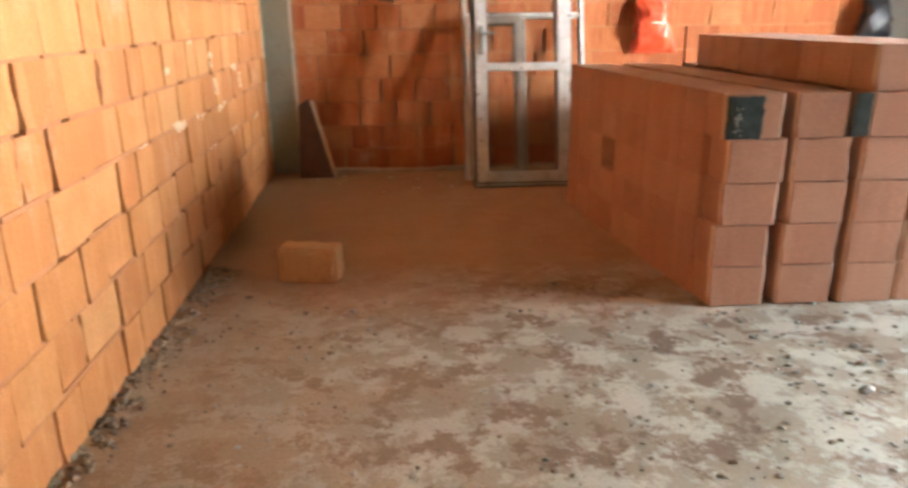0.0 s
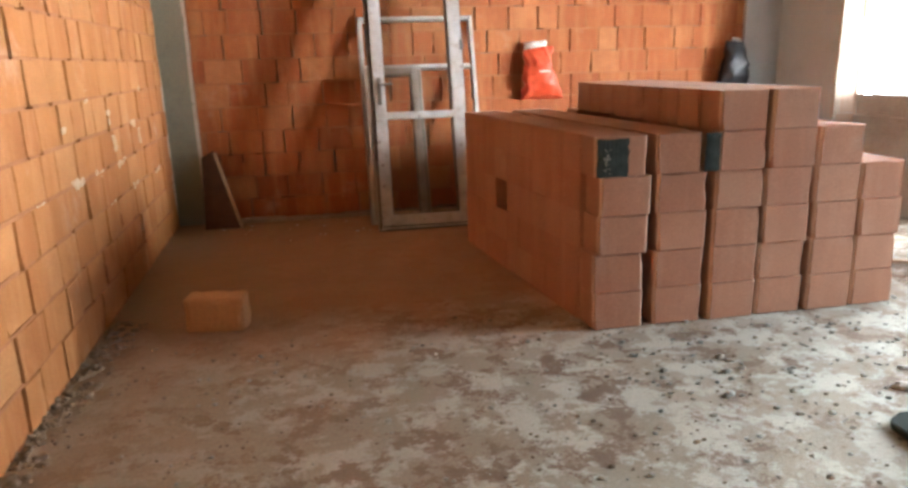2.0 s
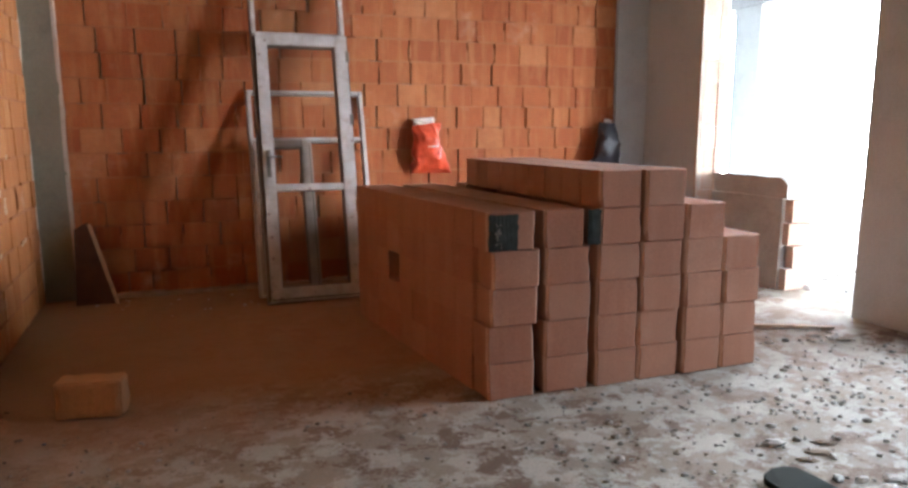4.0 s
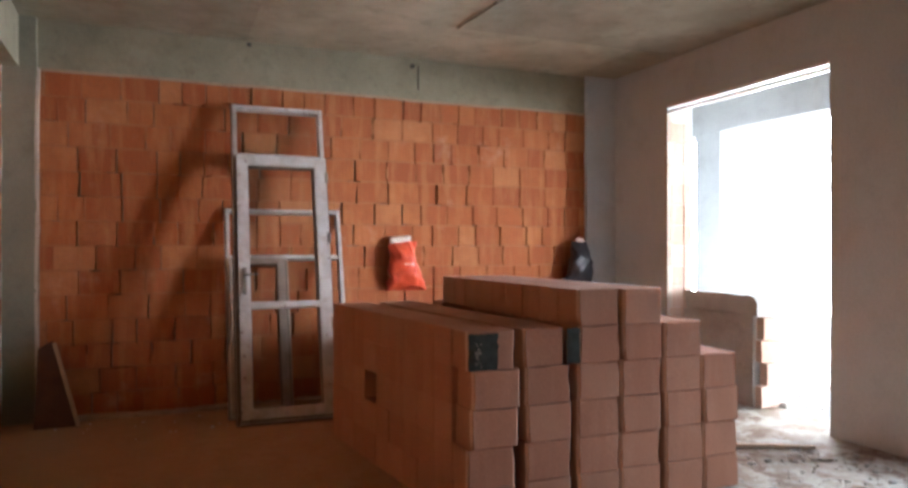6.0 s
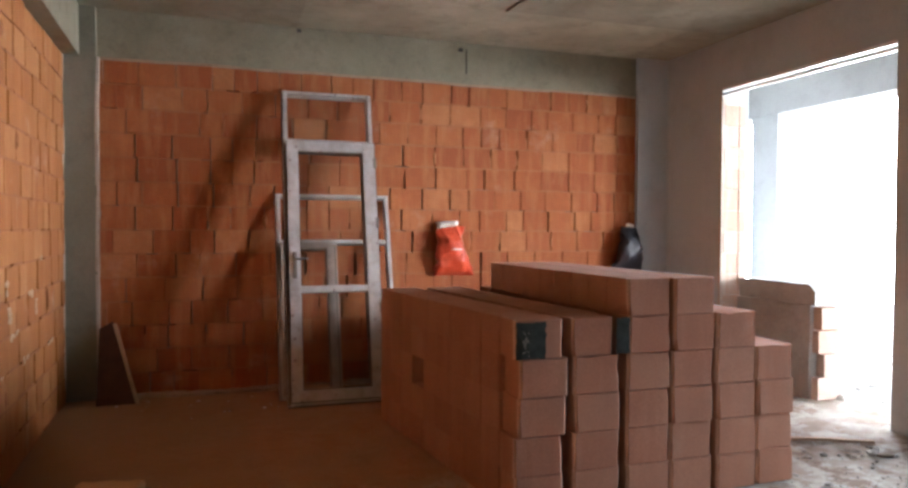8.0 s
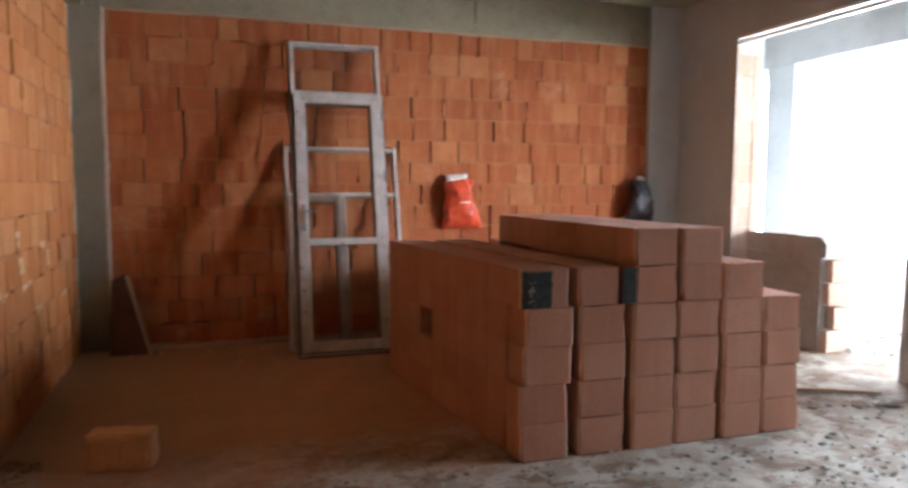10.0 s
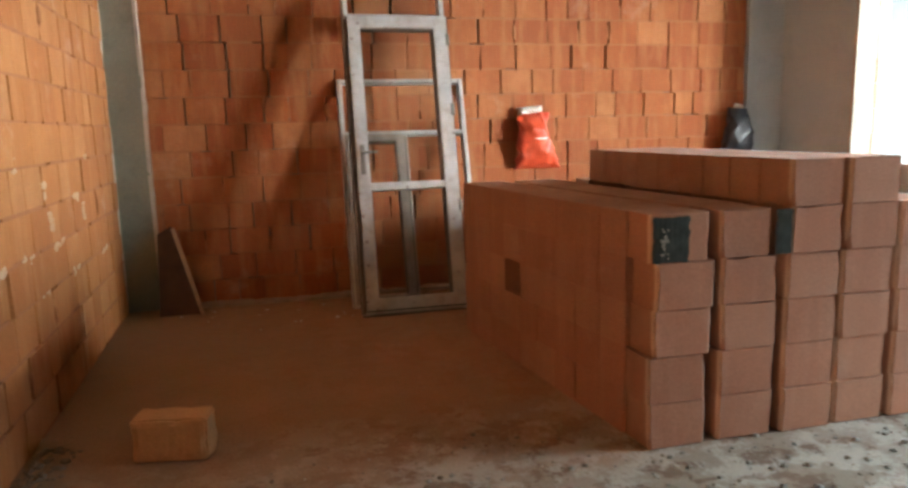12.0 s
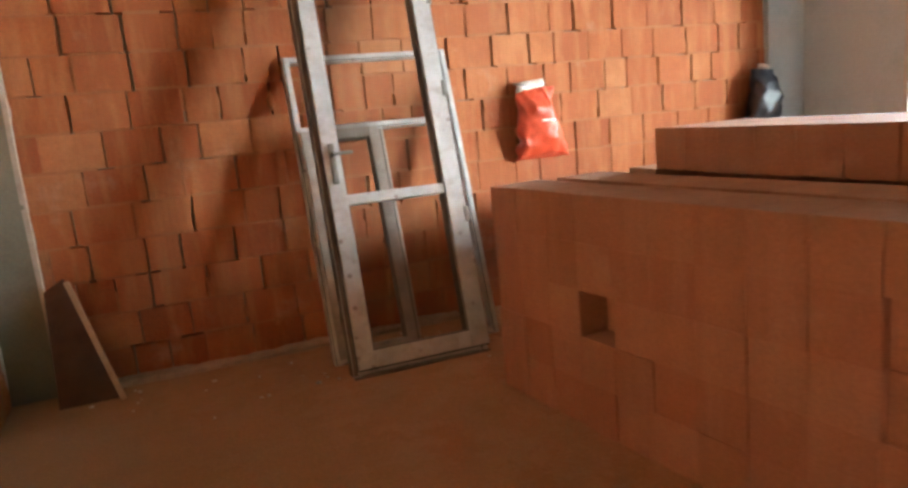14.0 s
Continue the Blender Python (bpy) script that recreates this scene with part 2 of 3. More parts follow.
TEAL_FILM = plain("dark_teal_film", (0.085, 0.105, 0.092), 0.75, 0.0, 0.5, 25.0, 0.6)
BOARD = plain("weathered_board", (0.12, 0.058, 0.036), 0.85, 0.0, 0.4, 7.0, 0.3)
BATTEN = plain("raw_batten", (0.50, 0.34, 0.22), 0.8, 0.0, 0.3, 10.0, 0.3)
GREY_BOARD = plain("grey_green_board", (0.026, 0.032, 0.026), 0.9, 0.0, 0.2, 5.0, 0.2)
GREY_BOARD.node_tree.nodes["Principled BSDF"].inputs["Specular IOR Level"].default_value = 0.12
STONE = plain("rubble_stone", (0.33, 0.25, 0.175), 0.9, 0.0, 0.5, 6.0, 0.5)
STONE_GREY = plain("grey_rubble", (0.46, 0.42, 0.365), 0.9, 0.0, 0.5, 6.0, 0.5)
STONE_PALE = plain("pale_rubble", (0.66, 0.63, 0.58), 0.9, 0.0, 0.3, 6.0, 0.4)
CABLE = plain("black_conduit", (0.07, 0.066, 0.06), 0.5)

# ---- mesh helpers ----


def box_into(bm, x0, x1, y0, y1, z0, z1, m=None):
    vs = [bm.verts.new((x, y, z)) for z in (z0, z1) for y in (y0, y1) for x in (x0, x1)]
    if m is not None:
        for v in vs:
            v.co = m @ v.co
    for f in ((0, 2, 3, 1), (4, 5, 7, 6), (0, 1, 5, 4), (1, 3, 7, 5), (3, 2, 6, 7), (2, 0, 4, 6)):
        bm.faces.new([vs[k] for k in f])
    return vs


def boxes(*bounds, bevel=0.0):
    bm = bmesh.new()
    for b in bounds:
        box_into(bm, *b)
    if bevel:
        bmesh.ops.bevel(bm, geom=bm.edges[:], offset=bevel, segments=2, affect="EDGES", profile=0.6)
    return bm


def mesh_of(name, bm, mat):
    bmesh.ops.recalc_face_normals(bm, faces=bm.faces)
    me = bpy.data.meshes.new(name)
    bm.to_mesh(me)
    bm.free()
    me.materials.append(mat)
    return me


def thing(name, bm, mat, label="", category="", group="", kind=""):
    return tagged(new(name, mesh_of(name, bm, mat)), label, category, group, kind)


def part(name, bm, mat, parent, label=""):
    ob = new(name, mesh_of(name, bm, mat))
    ob.parent = parent
    return tagged(ob, label)


def holder(name, m, label, category, group=""):
    ob = new(name)
    ob.matrix_world = m
    return tagged(ob, label, category, group)


def rough_box(x0, x1, y0, y1, z0, z1, step, amp, seed):
    """A cast surface: a box cut finely and pushed about by noise."""
    bm = boxes((x0, x1, y0, y1, z0, z1))
    for axis, lo, hi in ((0, x0, x1), (1, y0, y1), (2, z0, z1)):
        k = max(1, round((hi - lo) / step))
        for j in range(1, k):
            no = [0, 0, 0]
            no[axis] = 1
            co = [0, 0, 0]
            co[axis] = lo + (hi - lo) * j / k
            bmesh.ops.bisect_plane(bm, geom=bm.verts[:] + bm.edges[:] + bm.faces[:], plane_co=co, plane_no=no)
    for v in bm.verts:
        v.co += noise.noise_vector(v.co * 2.1 + Vector((seed, 0, 0))) * amp
    return bm


def block_mesh(name, w, d, h, mat, seed, chip=0.004, arris=0.012, nose=0.004):
    """Clay block with ragged arrises, front towards -y, centred in x, standing on z = 0, its front at y = 0."""
    rng = random.Random(seed)
    bm = bmesh.new()
    rim = [(x / 4 * w - w / 2, 0.0) for x in range(4)] + [(w / 2, z / 3 * h) for z in range(3)] + [(w / 2 - x / 4 * w, h) for x in range(4)] + [(-w / 2, h - z / 3 * h) for z in range(3)]
    front, edge, back = [], [], []
    for x, z in rim:
        nib = chip * (3.0 if rng.random() < 0.12 else 1.0)
        k, q = 1 - rng.uniform(0.2, 1.0) * nib / (w / 2), 1 - rng.uniform(0.0, 0.5) * nib / (h / 2)
        front.append(bm.verts.new((x * (k - arris), rng.uniform(-0.0015, 0.0015), h / 2 + (z - h / 2) * (q - min(arris, 0.012)))))
        edge.append(bm.verts.new((x * k, nose + rng.uniform(0, 0.002), h / 2 + (z - h / 2) * min(1.0, q + 0.010))))
        back.append(bm.verts.new((x, d, z)))
    bm.faces.new(front)
    bm.faces.new(back[::-1])
    for a, b in ((front, edge), (edge, back)):
        for k in range(len(a)):
            j = (k + 1) % len(a)
            bm.faces.new((a[k], b[k], b[j], a[j]))
    return mesh_of(name, bm, mat)


# ---- large structure ----
CEIL = 3.2
WALL_TOP = 2.80

floor = rough_box(-0.3, 6.0, -10.0, 0.3, -0.15, 0.0, 0.35, 0.006, 3.0)
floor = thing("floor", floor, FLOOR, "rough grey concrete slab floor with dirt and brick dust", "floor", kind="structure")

# cast ceiling, marked by the boards of its formwork
bm = bmesh.new()
xs, ys = [0.0, 1.75, 3.37, 5.1, 5.9], [0.25, -1.05, -2.62, -4.2, -5.8, -7.4, -9.0, -10.0]
rng = random.Random(5)
for i in range(len(xs) - 1):
    for j in range(len(ys) - 1):
        dz = rng.uniform(0.0, 0.006)
        box_into(bm, xs[i] + 0.001, xs[i + 1] - 0.001, ys[j + 1] + 0.001, ys[j] - 0.001, CEIL + dz, CEIL + 0.1)
box_into(bm, -0.3, 6.0, -10.2, 0.3, CEIL + 0.1, CEIL + 0.3)
thing("ceiling", bm, CEILING, "bare cast concrete ceiling with formwork marks", "ceiling", kind="structure")


def seam(x0, y0, x1, y1, w, seed):
    """A broken ridge of leaked cement along a formwork joint."""
    bm = bmesh.new()
    rng = random.Random(seed)
    a, b = Vector((x0, y0, 0)), Vector((x1, y1, 0))
    n = int((b - a).length / 0.09) + 1
    side = (b - a).normalized().cross(Vector((0, 0, 1)))
    for k in range(n):
        if rng.random() < 0.25:
            continue
        p, q = a.lerp(b, k / n), a.lerp(b, (k + rng.uniform(0.6, 1.0)) / n)
        t = side * w * rng.uniform(0.12, 0.5)
        vs = [bm.verts.new((*c.xy, CEIL + 0.02)) for c in (p - t, p + t, q + t, q - t)]
        lo = [bm.verts.new((*c.xy, CEIL - rng.uniform(0.004, 0.012))) for c in (p - t * 0.6, p + t * 0.6, q + t * 0.6, q - t * 0.6)]
        bm.faces.new(lo)
        for e in range(4):
            bm.faces.new((vs[e], vs[(e + 1) % 4], lo[(e + 1) % 4], lo[e]))
    return bm


SEAM = plain("cement_seam", (0.23, 0.21, 0.165), 0.95, 0.0, 0.5)
for k, (a, b, c, d, w) in enumerate(((3.41, -2.61, 3.32, -1.05, 0.02), (3.41, -2.61, 2.2, -2.65, 0.014), (2.54, -2.62, 2.50, -2.45, 0.014),
                                     (1.77, -2.6, 1.74, -1.5, 0.008), (3.42, -3.15, 3.41, -2.85, 0.014))):
    thing("ceiling_seam", seam(a, b, c, d, w, k), SEAM, "dark leaked cement seam on the ceiling", "trim", "ceiling seams", "structure")

# brick walls: mortar cores, beams and the corner column
wall_back = thing("wall_back", boxes((0.15, 5.6, 0.035, 0.3, -0.1, WALL_TOP)), MORTAR, "orange hollow clay block wall with open joints", "wall", kind="structure")
wall_left = thing("wall_left", boxes((-0.3, -0.035, -10.0, -0.03, -0.1, 2.80)), MORTAR, "orange hollow clay block wall with pale mortar smears", "wall", kind="structure")
OUT_OF_SQUARE = pose(0, -3.5, 0, 0, 0, 1.6) @ pose(0, 3.5, 0)
wall_left.matrix_world = OUT_OF_SQUARE
thing("beam_back", rough_box(0.15, 5.6, -0.006, 0.3, WALL_TOP, CEIL + 0.05, 0.3, 0.006, 7.0), BEAM, "grey concrete ring beam over the block wall", "beam", kind="structure")
beam_left = thing("beam_left", rough_box(-0.3, 0.125, -10.0, -0.055, 2.80, CEIL + 0.05, 0.3, 0.006, 9.0), BEAM, "grey concrete beam over the block wall", "beam", kind="structure")
beam_left.matrix_world = OUT_OF_SQUARE
thing("corner_column", rough_box(-0.4, 0.15, -0.05, 0.3, -0.1, CEIL + 0.05, 0.22, 0.008, 11.0), COLUMN, "grey concrete corner column with a rough edge", "column", kind="structure")

thing("corner_column", rough_box(5.235, 5.598, -0.05, 0.3, -0.1, CEIL + 0.05, 0.22, 0.004, 15.0), RENDER, "grey cement rendered corner column beside the block wall", "column", kind="structure")

# right wall with the open doorway and, behind the walker, a second opening
RX, T = 5.6, 0.3
OY0, OY1, OZ = -2.70, -0.90, 2.76
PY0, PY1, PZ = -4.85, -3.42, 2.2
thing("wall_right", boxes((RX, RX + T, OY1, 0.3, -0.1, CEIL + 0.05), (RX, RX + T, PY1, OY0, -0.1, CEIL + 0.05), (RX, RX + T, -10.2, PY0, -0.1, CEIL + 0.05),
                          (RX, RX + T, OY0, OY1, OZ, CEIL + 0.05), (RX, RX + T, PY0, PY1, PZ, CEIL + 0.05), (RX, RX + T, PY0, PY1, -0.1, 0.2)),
      RENDER, "grey cement rendered wall with an open doorway", "wall", kind="structure")
thing("wall_rear", boxes((-0.3, RX, -10.2, -10.0, -0.1, CEIL + 0.05)), CLAY, "plain orange block wall", "wall", kind="structure")
for z in (OZ - 0.028, OZ - 0.075):
    thing("trim", boxes((RX - 0.012, RX + 0.035, OY0, OY1, z, z + 0.024), bevel=0.003), WHITE_PLASTIC, "pale strip under the doorway lintel", "trim", "lintel strips", "structure")
thing("trim", boxes((RX - 0.012, RX + 0.05, OY1 - 0.012, OY1 + 0.02, 0.0, OZ - 0.08), bevel=0.003), MORTAR_PALE, "pale mortar edge of the doorway", "trim", kind="structure")

# ---- outside: porch and bare ground ----
thing("ground", boxes((RX + T, 900, -900, 900, -0.4, -0.06)), GROUND, "bare pale rubble-strewn ground outside", "ground", kind="structure")
# glowing sheet added as the white distance; it lights the room through the doorway
backdrop_mat, bn, bl, bb = material("glowing_backdrop", 1.0)
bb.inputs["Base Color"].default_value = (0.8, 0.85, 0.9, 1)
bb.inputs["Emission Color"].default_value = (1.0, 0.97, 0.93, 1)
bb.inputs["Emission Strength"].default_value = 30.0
thing("backdrop", boxes((14.0, 14.1, -16.0, 14.0, -0.06, 4.4)), backdrop_mat, "glowing sheet for the bright distance beyond the doorway", "backdrop", kind="structure")
# wall added to keep the backdrop's light out of the second opening
thing("wall_outer", boxes((6.9, 7.1, -10.0, -3.7, -0.06, 3.4)), CONCRETE, "plain grey wall added outside to block light", "wall", kind="structure")
porch = holder("porch", pose(0, 0, 0), "grey concrete porch with a square column", "porch")
tagged(porch, kind="structure")
part("slab", rough_box(RX + T, 8.0, -6.0, 2.0, -0.2, -0.02, 0.4, 0.01, 13.0), GROUND, porch)
part("column", boxes((7.0, 7.52, -0.11, 0.30, -0.06, 2.72), bevel=0.01), PORCH, porch)
# unseen wall piece added to narrow the light through the doorway
part("wing_wall", boxes((7.0, 7.3, -2.6, -1.75, -0.06, 2.715), bevel=0.01), CONCRETE, porch)
part("beam", boxes((7.0, 7.37, -3.8, 3.0, 2.72, 3.2), bevel=0.01), PORCH, porch)
part("roof_slab", boxes((RX + T, 7.6, -3.8, 3.0, 3.2, 3.35)), CONCRETE, porch)

# ---- things: the leaning joinery ----


def bar_frame(x0, x1, z0, z1, w, y0, y1, rails=(), mullions=()):
    """Bars of a frame, mitred as butted boxes: (name, bounds)."""
    out = [("stile", (x0, x0 + w, y0, y1, z0, z1)), ("stile", (x1 - w, x1, y0, y1, z0, z1)),
           ("bottom_rail", (x0 + w, x1 - w, y0 + 0.002, y1, z0, z0 + w)), ("top_rail", (x0 + w, x1 - w, y0 + 0.002, y1, z1 - w, z1))]
    out += [("rail", (x0 + w, x1 - w, y0 + 0.003, y1, z, z + h)) for z, h in rails]
    out += [("mullion", (x, x + h, y0 + 0.004, y1, a, b)) for x, h, a, b in mullions]
    return out


def profile(name, bounds, parent, mat=PVC, lip=True):
    ob = part(name, boxes(bounds, bevel=0.004), mat, parent)
    if lip:
        x0, x1, y0, y1, z0, z1 = bounds
        part("gasket", boxes((x0 + 0.006, x1 - 0.006, y0 - 0.003, y0 + 0.01, z0 + 0.006, z0 + 0.010) if x1 - x0 > z1 - z0
                             else (x0 + 0.006, x0 + 0.010, y0 - 0.003, y0 + 0.01, z0 + 0.006, z1 - 0.006)), GASKET, ob)
    return ob


door = holder("balcony_door", pose(1.615, -0.765, 0.0, -13.7, 0, -0.6), "white plastic door in its frame with a fanlight, leaning on the wall", "door")
for name, b in bar_frame(-0.012, 0.765, 0.0, 2.69, 0.042, 0.0, 0.065, rails=((2.205, 0.045),)):
    profile(name, b, door)
leaf = part("leaf", boxes((0.018, 0.11, -0.028, 0.0, 0.035, 2.225), (0.667, 0.772, -0.028, 0.0, 0.035, 2.225), (0.11, 0.667, -0.0265, 0.0, 0.035, 0.125),
                          (0.11, 0.667, -0.0265, 0.0, 2.135, 2.225), (0.11, 0.667, -0.024, 0.03, 0.912, 0.967), bevel=0.004), PVC, door, "white door leaf with film and printed marks")
# channels coloured dark as the shaded inner faces of the leaf
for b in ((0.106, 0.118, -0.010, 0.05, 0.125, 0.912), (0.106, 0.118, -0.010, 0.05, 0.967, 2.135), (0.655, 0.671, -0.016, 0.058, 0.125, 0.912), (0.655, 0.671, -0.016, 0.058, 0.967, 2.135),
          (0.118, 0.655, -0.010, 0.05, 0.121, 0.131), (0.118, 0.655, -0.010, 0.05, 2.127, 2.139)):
    part("glazing_channel", boxes(b), PVC_EDGE_SHADE, leaf)
for b in ((0.112, 0.663, 0.012, 0.018, 0.123, 0.915), (0.112, 0.663, 0.012, 0.018, 0.965, 2.133)):
    part("pane", boxes(b), GLASS, leaf)
part("fanlight_pane", boxes((0.028, 0.725, 0.030, 0.036, 2.247, 2.65)), GLASS, door)
for b in ((0.012, 0.0175, -0.014, -0.002, 0.035, 2.225), (0.7725, 0.778, -0.014, 0.004, 0.035, 2.225), (0.018, 0.772, -0.014, -0.002, 2.2255, 2.231), (0.018, 0.772, -0.014, -0.002, 0.027, 0.0345)):
    part("seal", boxes(b), GASKET, leaf, "black rubber seal")
part("handle_plate", boxes((0.048, 0.082, -0.038, -0.027, 1.03, 1.25), bevel=0.004), STEEL, door, "dull steel handle plate")
part("lever", boxes((0.057, 0.073, -0.075, -0.036, 1.175, 1.195), (0.057, 0.17, -0.083, -0.067, 1.176, 1.194), bevel=0.005), STEEL, door, "dull steel lever handle")
for z in (0.73, 1.46, 2.0):
    part("hinge", boxes((0.757, 0.785, -0.034, 0.012, z, z + 0.09), bevel=0.005), STEEL, door, "steel hinge")
# strip and side face darkened to paint the frame's shaded depth
part("frame_reveal", boxes((-0.008, 0.012, -0.005, 0.0, 0.01, 2.205)), PVC_EDGE_SHADE, door, "brown-grey strip painting the shade of the frame rebate")
part("left_face", boxes((-0.016, -0.012, 0.004, 0.061, 0.01, 2.675)), PVC_EDGE_SHADE, door, "brown-grey frame side with its shade in the colour")
part("threshold", boxes((-0.012, 0.765, -0.03, 0.07, -0.012, 0.004), bevel=0.003), PVC_EDGE_SHADE, door)

window = holder("window_unit", pose(1.56, -0.53, 0.0, -15.8, 0, 0.0), "white plastic window frame without glass, leaning on the wall", "window")
for name, b in bar_frame(0.0, 1.01, 0.0, 1.79, 0.04, 0.0, 0.06, rails=((1.33, 0.04),)):
    profile(name, b, window)
x0, x1 = 0.03, 0.482
sash = part("sash", boxes((x0, x0 + 0.06, -0.02, 0.03, 0.03, 1.34), (x1 - 0.055, x1, -0.02, 0.03, 0.03, 1.34), (x0 + 0.06, x1 - 0.055, -0.019, 0.03, 0.03, 0.09),
                          (x0 + 0.06, x1 - 0.055, -0.019, 0.03, 1.28, 1.34), bevel=0.004), PVC_SHADED, window, "white opening sash with its shade in the colour")
part("glazing_channel", boxes((x0 + 0.058, x0 + 0.066, -0.005, 0.028, 0.09, 1.28), (x1 - 0.063, x1 - 0.053, -0.024, 0.028, 0.09, 1.28), (x0 + 0.066, x1 - 0.063, -0.005, 0.028, 1.272, 1.282)), PVC_EDGE_SHADE, sash)
part("mullion", boxes((0.484, 0.522, 0.003, 0.06, 0.04, 1.33), bevel=0.004), PVC_SHADED, window)
part("mullion_groove", boxes((0.498, 0.506, -0.001, 0.004, 0.05, 1.32)), PVC_EDGE_SHADE, window)

# ---- things: bags on the stack ----


def bag_mesh(w0, w1, h, depth, seed, skew=0.0):
    """A limp hanging bag: folded lofted rings, bottom at z = 0, back against y = 0."""
    bm = bmesh.new()
    rings, rows, seg = [], 22, 40
    for j in range(rows + 1):
        t = j / rows
        w = (w0 + (w1 - w0) * t) / 2 * (1 - 0.10 * math.sin(math.pi * t))
        d = depth * (0.30 + 0.70 * math.sin(math.pi * min(1.0, 0.15 + 0.85 * (1 - t)))) * (1 - 0.35 * t)
        ring = []
        for k in range(seg):
            a = 2 * math.pi * k / seg
            p = Vector((math.copysign(abs(math.cos(a)) ** 0.6, math.cos(a)) * w + skew * t, -d / 2 + math.sin(a) * d / 2, h * t))
            fold = noise.noise(Vector((p.x * 22 + 4 * t + seed, seed, p.z * 4))) * 0.034 * (0.4 + t)
            f = noise.noise(Vector((p.x * 8 + seed, p.y * 8, p.z * 6))) * 0.034 + fold + noise.noise(Vector((p.x * 26, p.z * 21, seed))) * 0.016
            p += Vector((math.cos(a) * f, -abs(f) * 1.1, noise.noise(Vector((p.x * 7, seed, t * 3))) * 0.03 * (1 if j in (0, rows) else 0.3)))
            p.y = min(p.y, -0.002)
            ring.append(bm.verts.new(p))
        rings.append(ring)
    for a, b in zip(rings, rings[1:]):
        for k in range(seg):
            bm.faces.new((a[k], a[(k + 1) % seg], b[(k + 1) % seg], b[k]))
    bm.faces.new(rings[0][::-1])
    bm.faces.new(rings[-1])
    for f in bm.faces:
        f.smooth = len(f.verts) == 4
    return bm


red_bag = holder("plastic_bag", pose(3.205, -0.008, 0.985), "crumpled red plastic bag, white top, hanging on the block wall", "bag")
part("body", bag_mesh(0.42, 0.22, 0.455, 0.17, 1.0, -0.04), RED_PLASTIC, red_bag)
top = part("folded_top", bag_mesh(0.21, 0.235, 0.065, 0.10, 4.0), WHITE_PLASTIC, red_bag, "folded white bag top")
top.matrix_basis = pose(-0.04, 0, 0.44, 0, -6, 0)
part("print_band", boxes((-0.06, 0.04, -0.20, -0.188, 0.235, 0.246), bevel=0.003), WHITE_PLASTIC, red_bag, "pale print on the red bag")

black_bag = holder("plastic_bag", pose(5.07, -0.062, 0.972), "crumpled black plastic bag, pale knot, hanging on the block wall", "bag")
part("body", bag_mesh(0.40, 0.17, 0.47, 0.22, 17.0, 0.03), BLACK_PLASTIC, black_bag)
top = part("knot", bag_mesh(0.09, 0.06, 0.05, 0.07, 9.0), WHITE_PLASTIC, black_bag, "pale knotted bag top")
top.matrix_basis = pose(0.03, -0.03, 0.457)

# ---- things on the floor and in the corner ----


def board_mesh(points, thick):
    bm = bmesh.new()
    a = [bm.verts.new((x, 0, z)) for x, z in points]
    b = [bm.verts.new((x, thick, z)) for x, z in points]
    bm.faces.new(a)
    bm.faces.new(b[::-1])
    for k in range(len(a)):
        j = (k + 1) % len(a)
        bm.faces.new((a[k], b[k], b[j], a[j]))
    bmesh.ops.bevel(bm, geom=bm.edges[:], offset=0.003, segments=1, affect="EDGES")
    return bm


board = thing("board", board_mesh(((0.0, 0.0), (0.30, 0.0), (0.21, 0.33), (0.10, 0.68), (0.0, 0.62)), 0.02), BOARD,
              "dark weathered board leaning in the corner by the column", "board")
board.matrix_world = pose(0.165, -0.28, 0.0, -18, 0, 0)
stick = thing("batten", boxes((-0.014, 0.014, -0.012, 0.012, 0.0, 0.69), bevel=0.003), BATTEN, "pale thin wooden batten leaning in the corner", "stick")
stick.matrix_world = pose(0.475, -0.33, 0.005, -18, -17, 0)

def worn_block(w, d, h):
    """A block with rounded, knocked corners."""
    bm = rough_box(-w / 2, w / 2, -d / 2, d / 2, 0, h, 0.03, 0.0, 0.0)
    bmesh.ops.bevel(bm, geom=[e for e in bm.edges if e.calc_face_angle(0) > 0.5], offset=0.008, segments=2, affect="EDGES")
    for v in bm.verts:
        near = sum(1 for c, r in ((v.co.x, w / 2), (v.co.y, d / 2), (v.co.z - h / 2, h / 2)) if abs(c) > r - 0.012)
        if near > 1:
            v.co += Vector((-v.co.x / w, -v.co.y / d, (h / 2 - v.co.z) / h if v.co.z > 0.02 else 0)) * 0.028 * max(0.0, noise.noise(v.co * 17) + 0.1)
        v.co += noise.noise_vector(v.co * 30) * 0.0025
    return bm


loose = thing("loose_block", worn_block(0.31, 0.14, 0.185), CLAY_WORN, "single worn pale orange clay block standing on the floor", "block")
loose.matrix_world = pose(0.585, -2.72, 0.002, 0, 0, -11)

slab = bmesh.new()
outline = [(0.0, 0.0), (0.03, 0.035), (0.09, 0.06), (0.15, 0.055), (0.195, 0.03), (0.21, -0.05), (0.215, -0.42), (0.20, -0.78), (0.01, -0.77), (-0.005, -0.40), (-0.015, -0.10)]
low = [slab.verts.new((x, y, 0.0)) for x, y in outline]
high = [slab.verts.new((0.105 + (x - 0.105) * 0.97, y, 0.026 + 0.006 * noise.noise(Vector((x * 9, y * 5, 2))))) for x, y in outline]
slab.faces.new(low[::-1])
slab.faces.new(high)
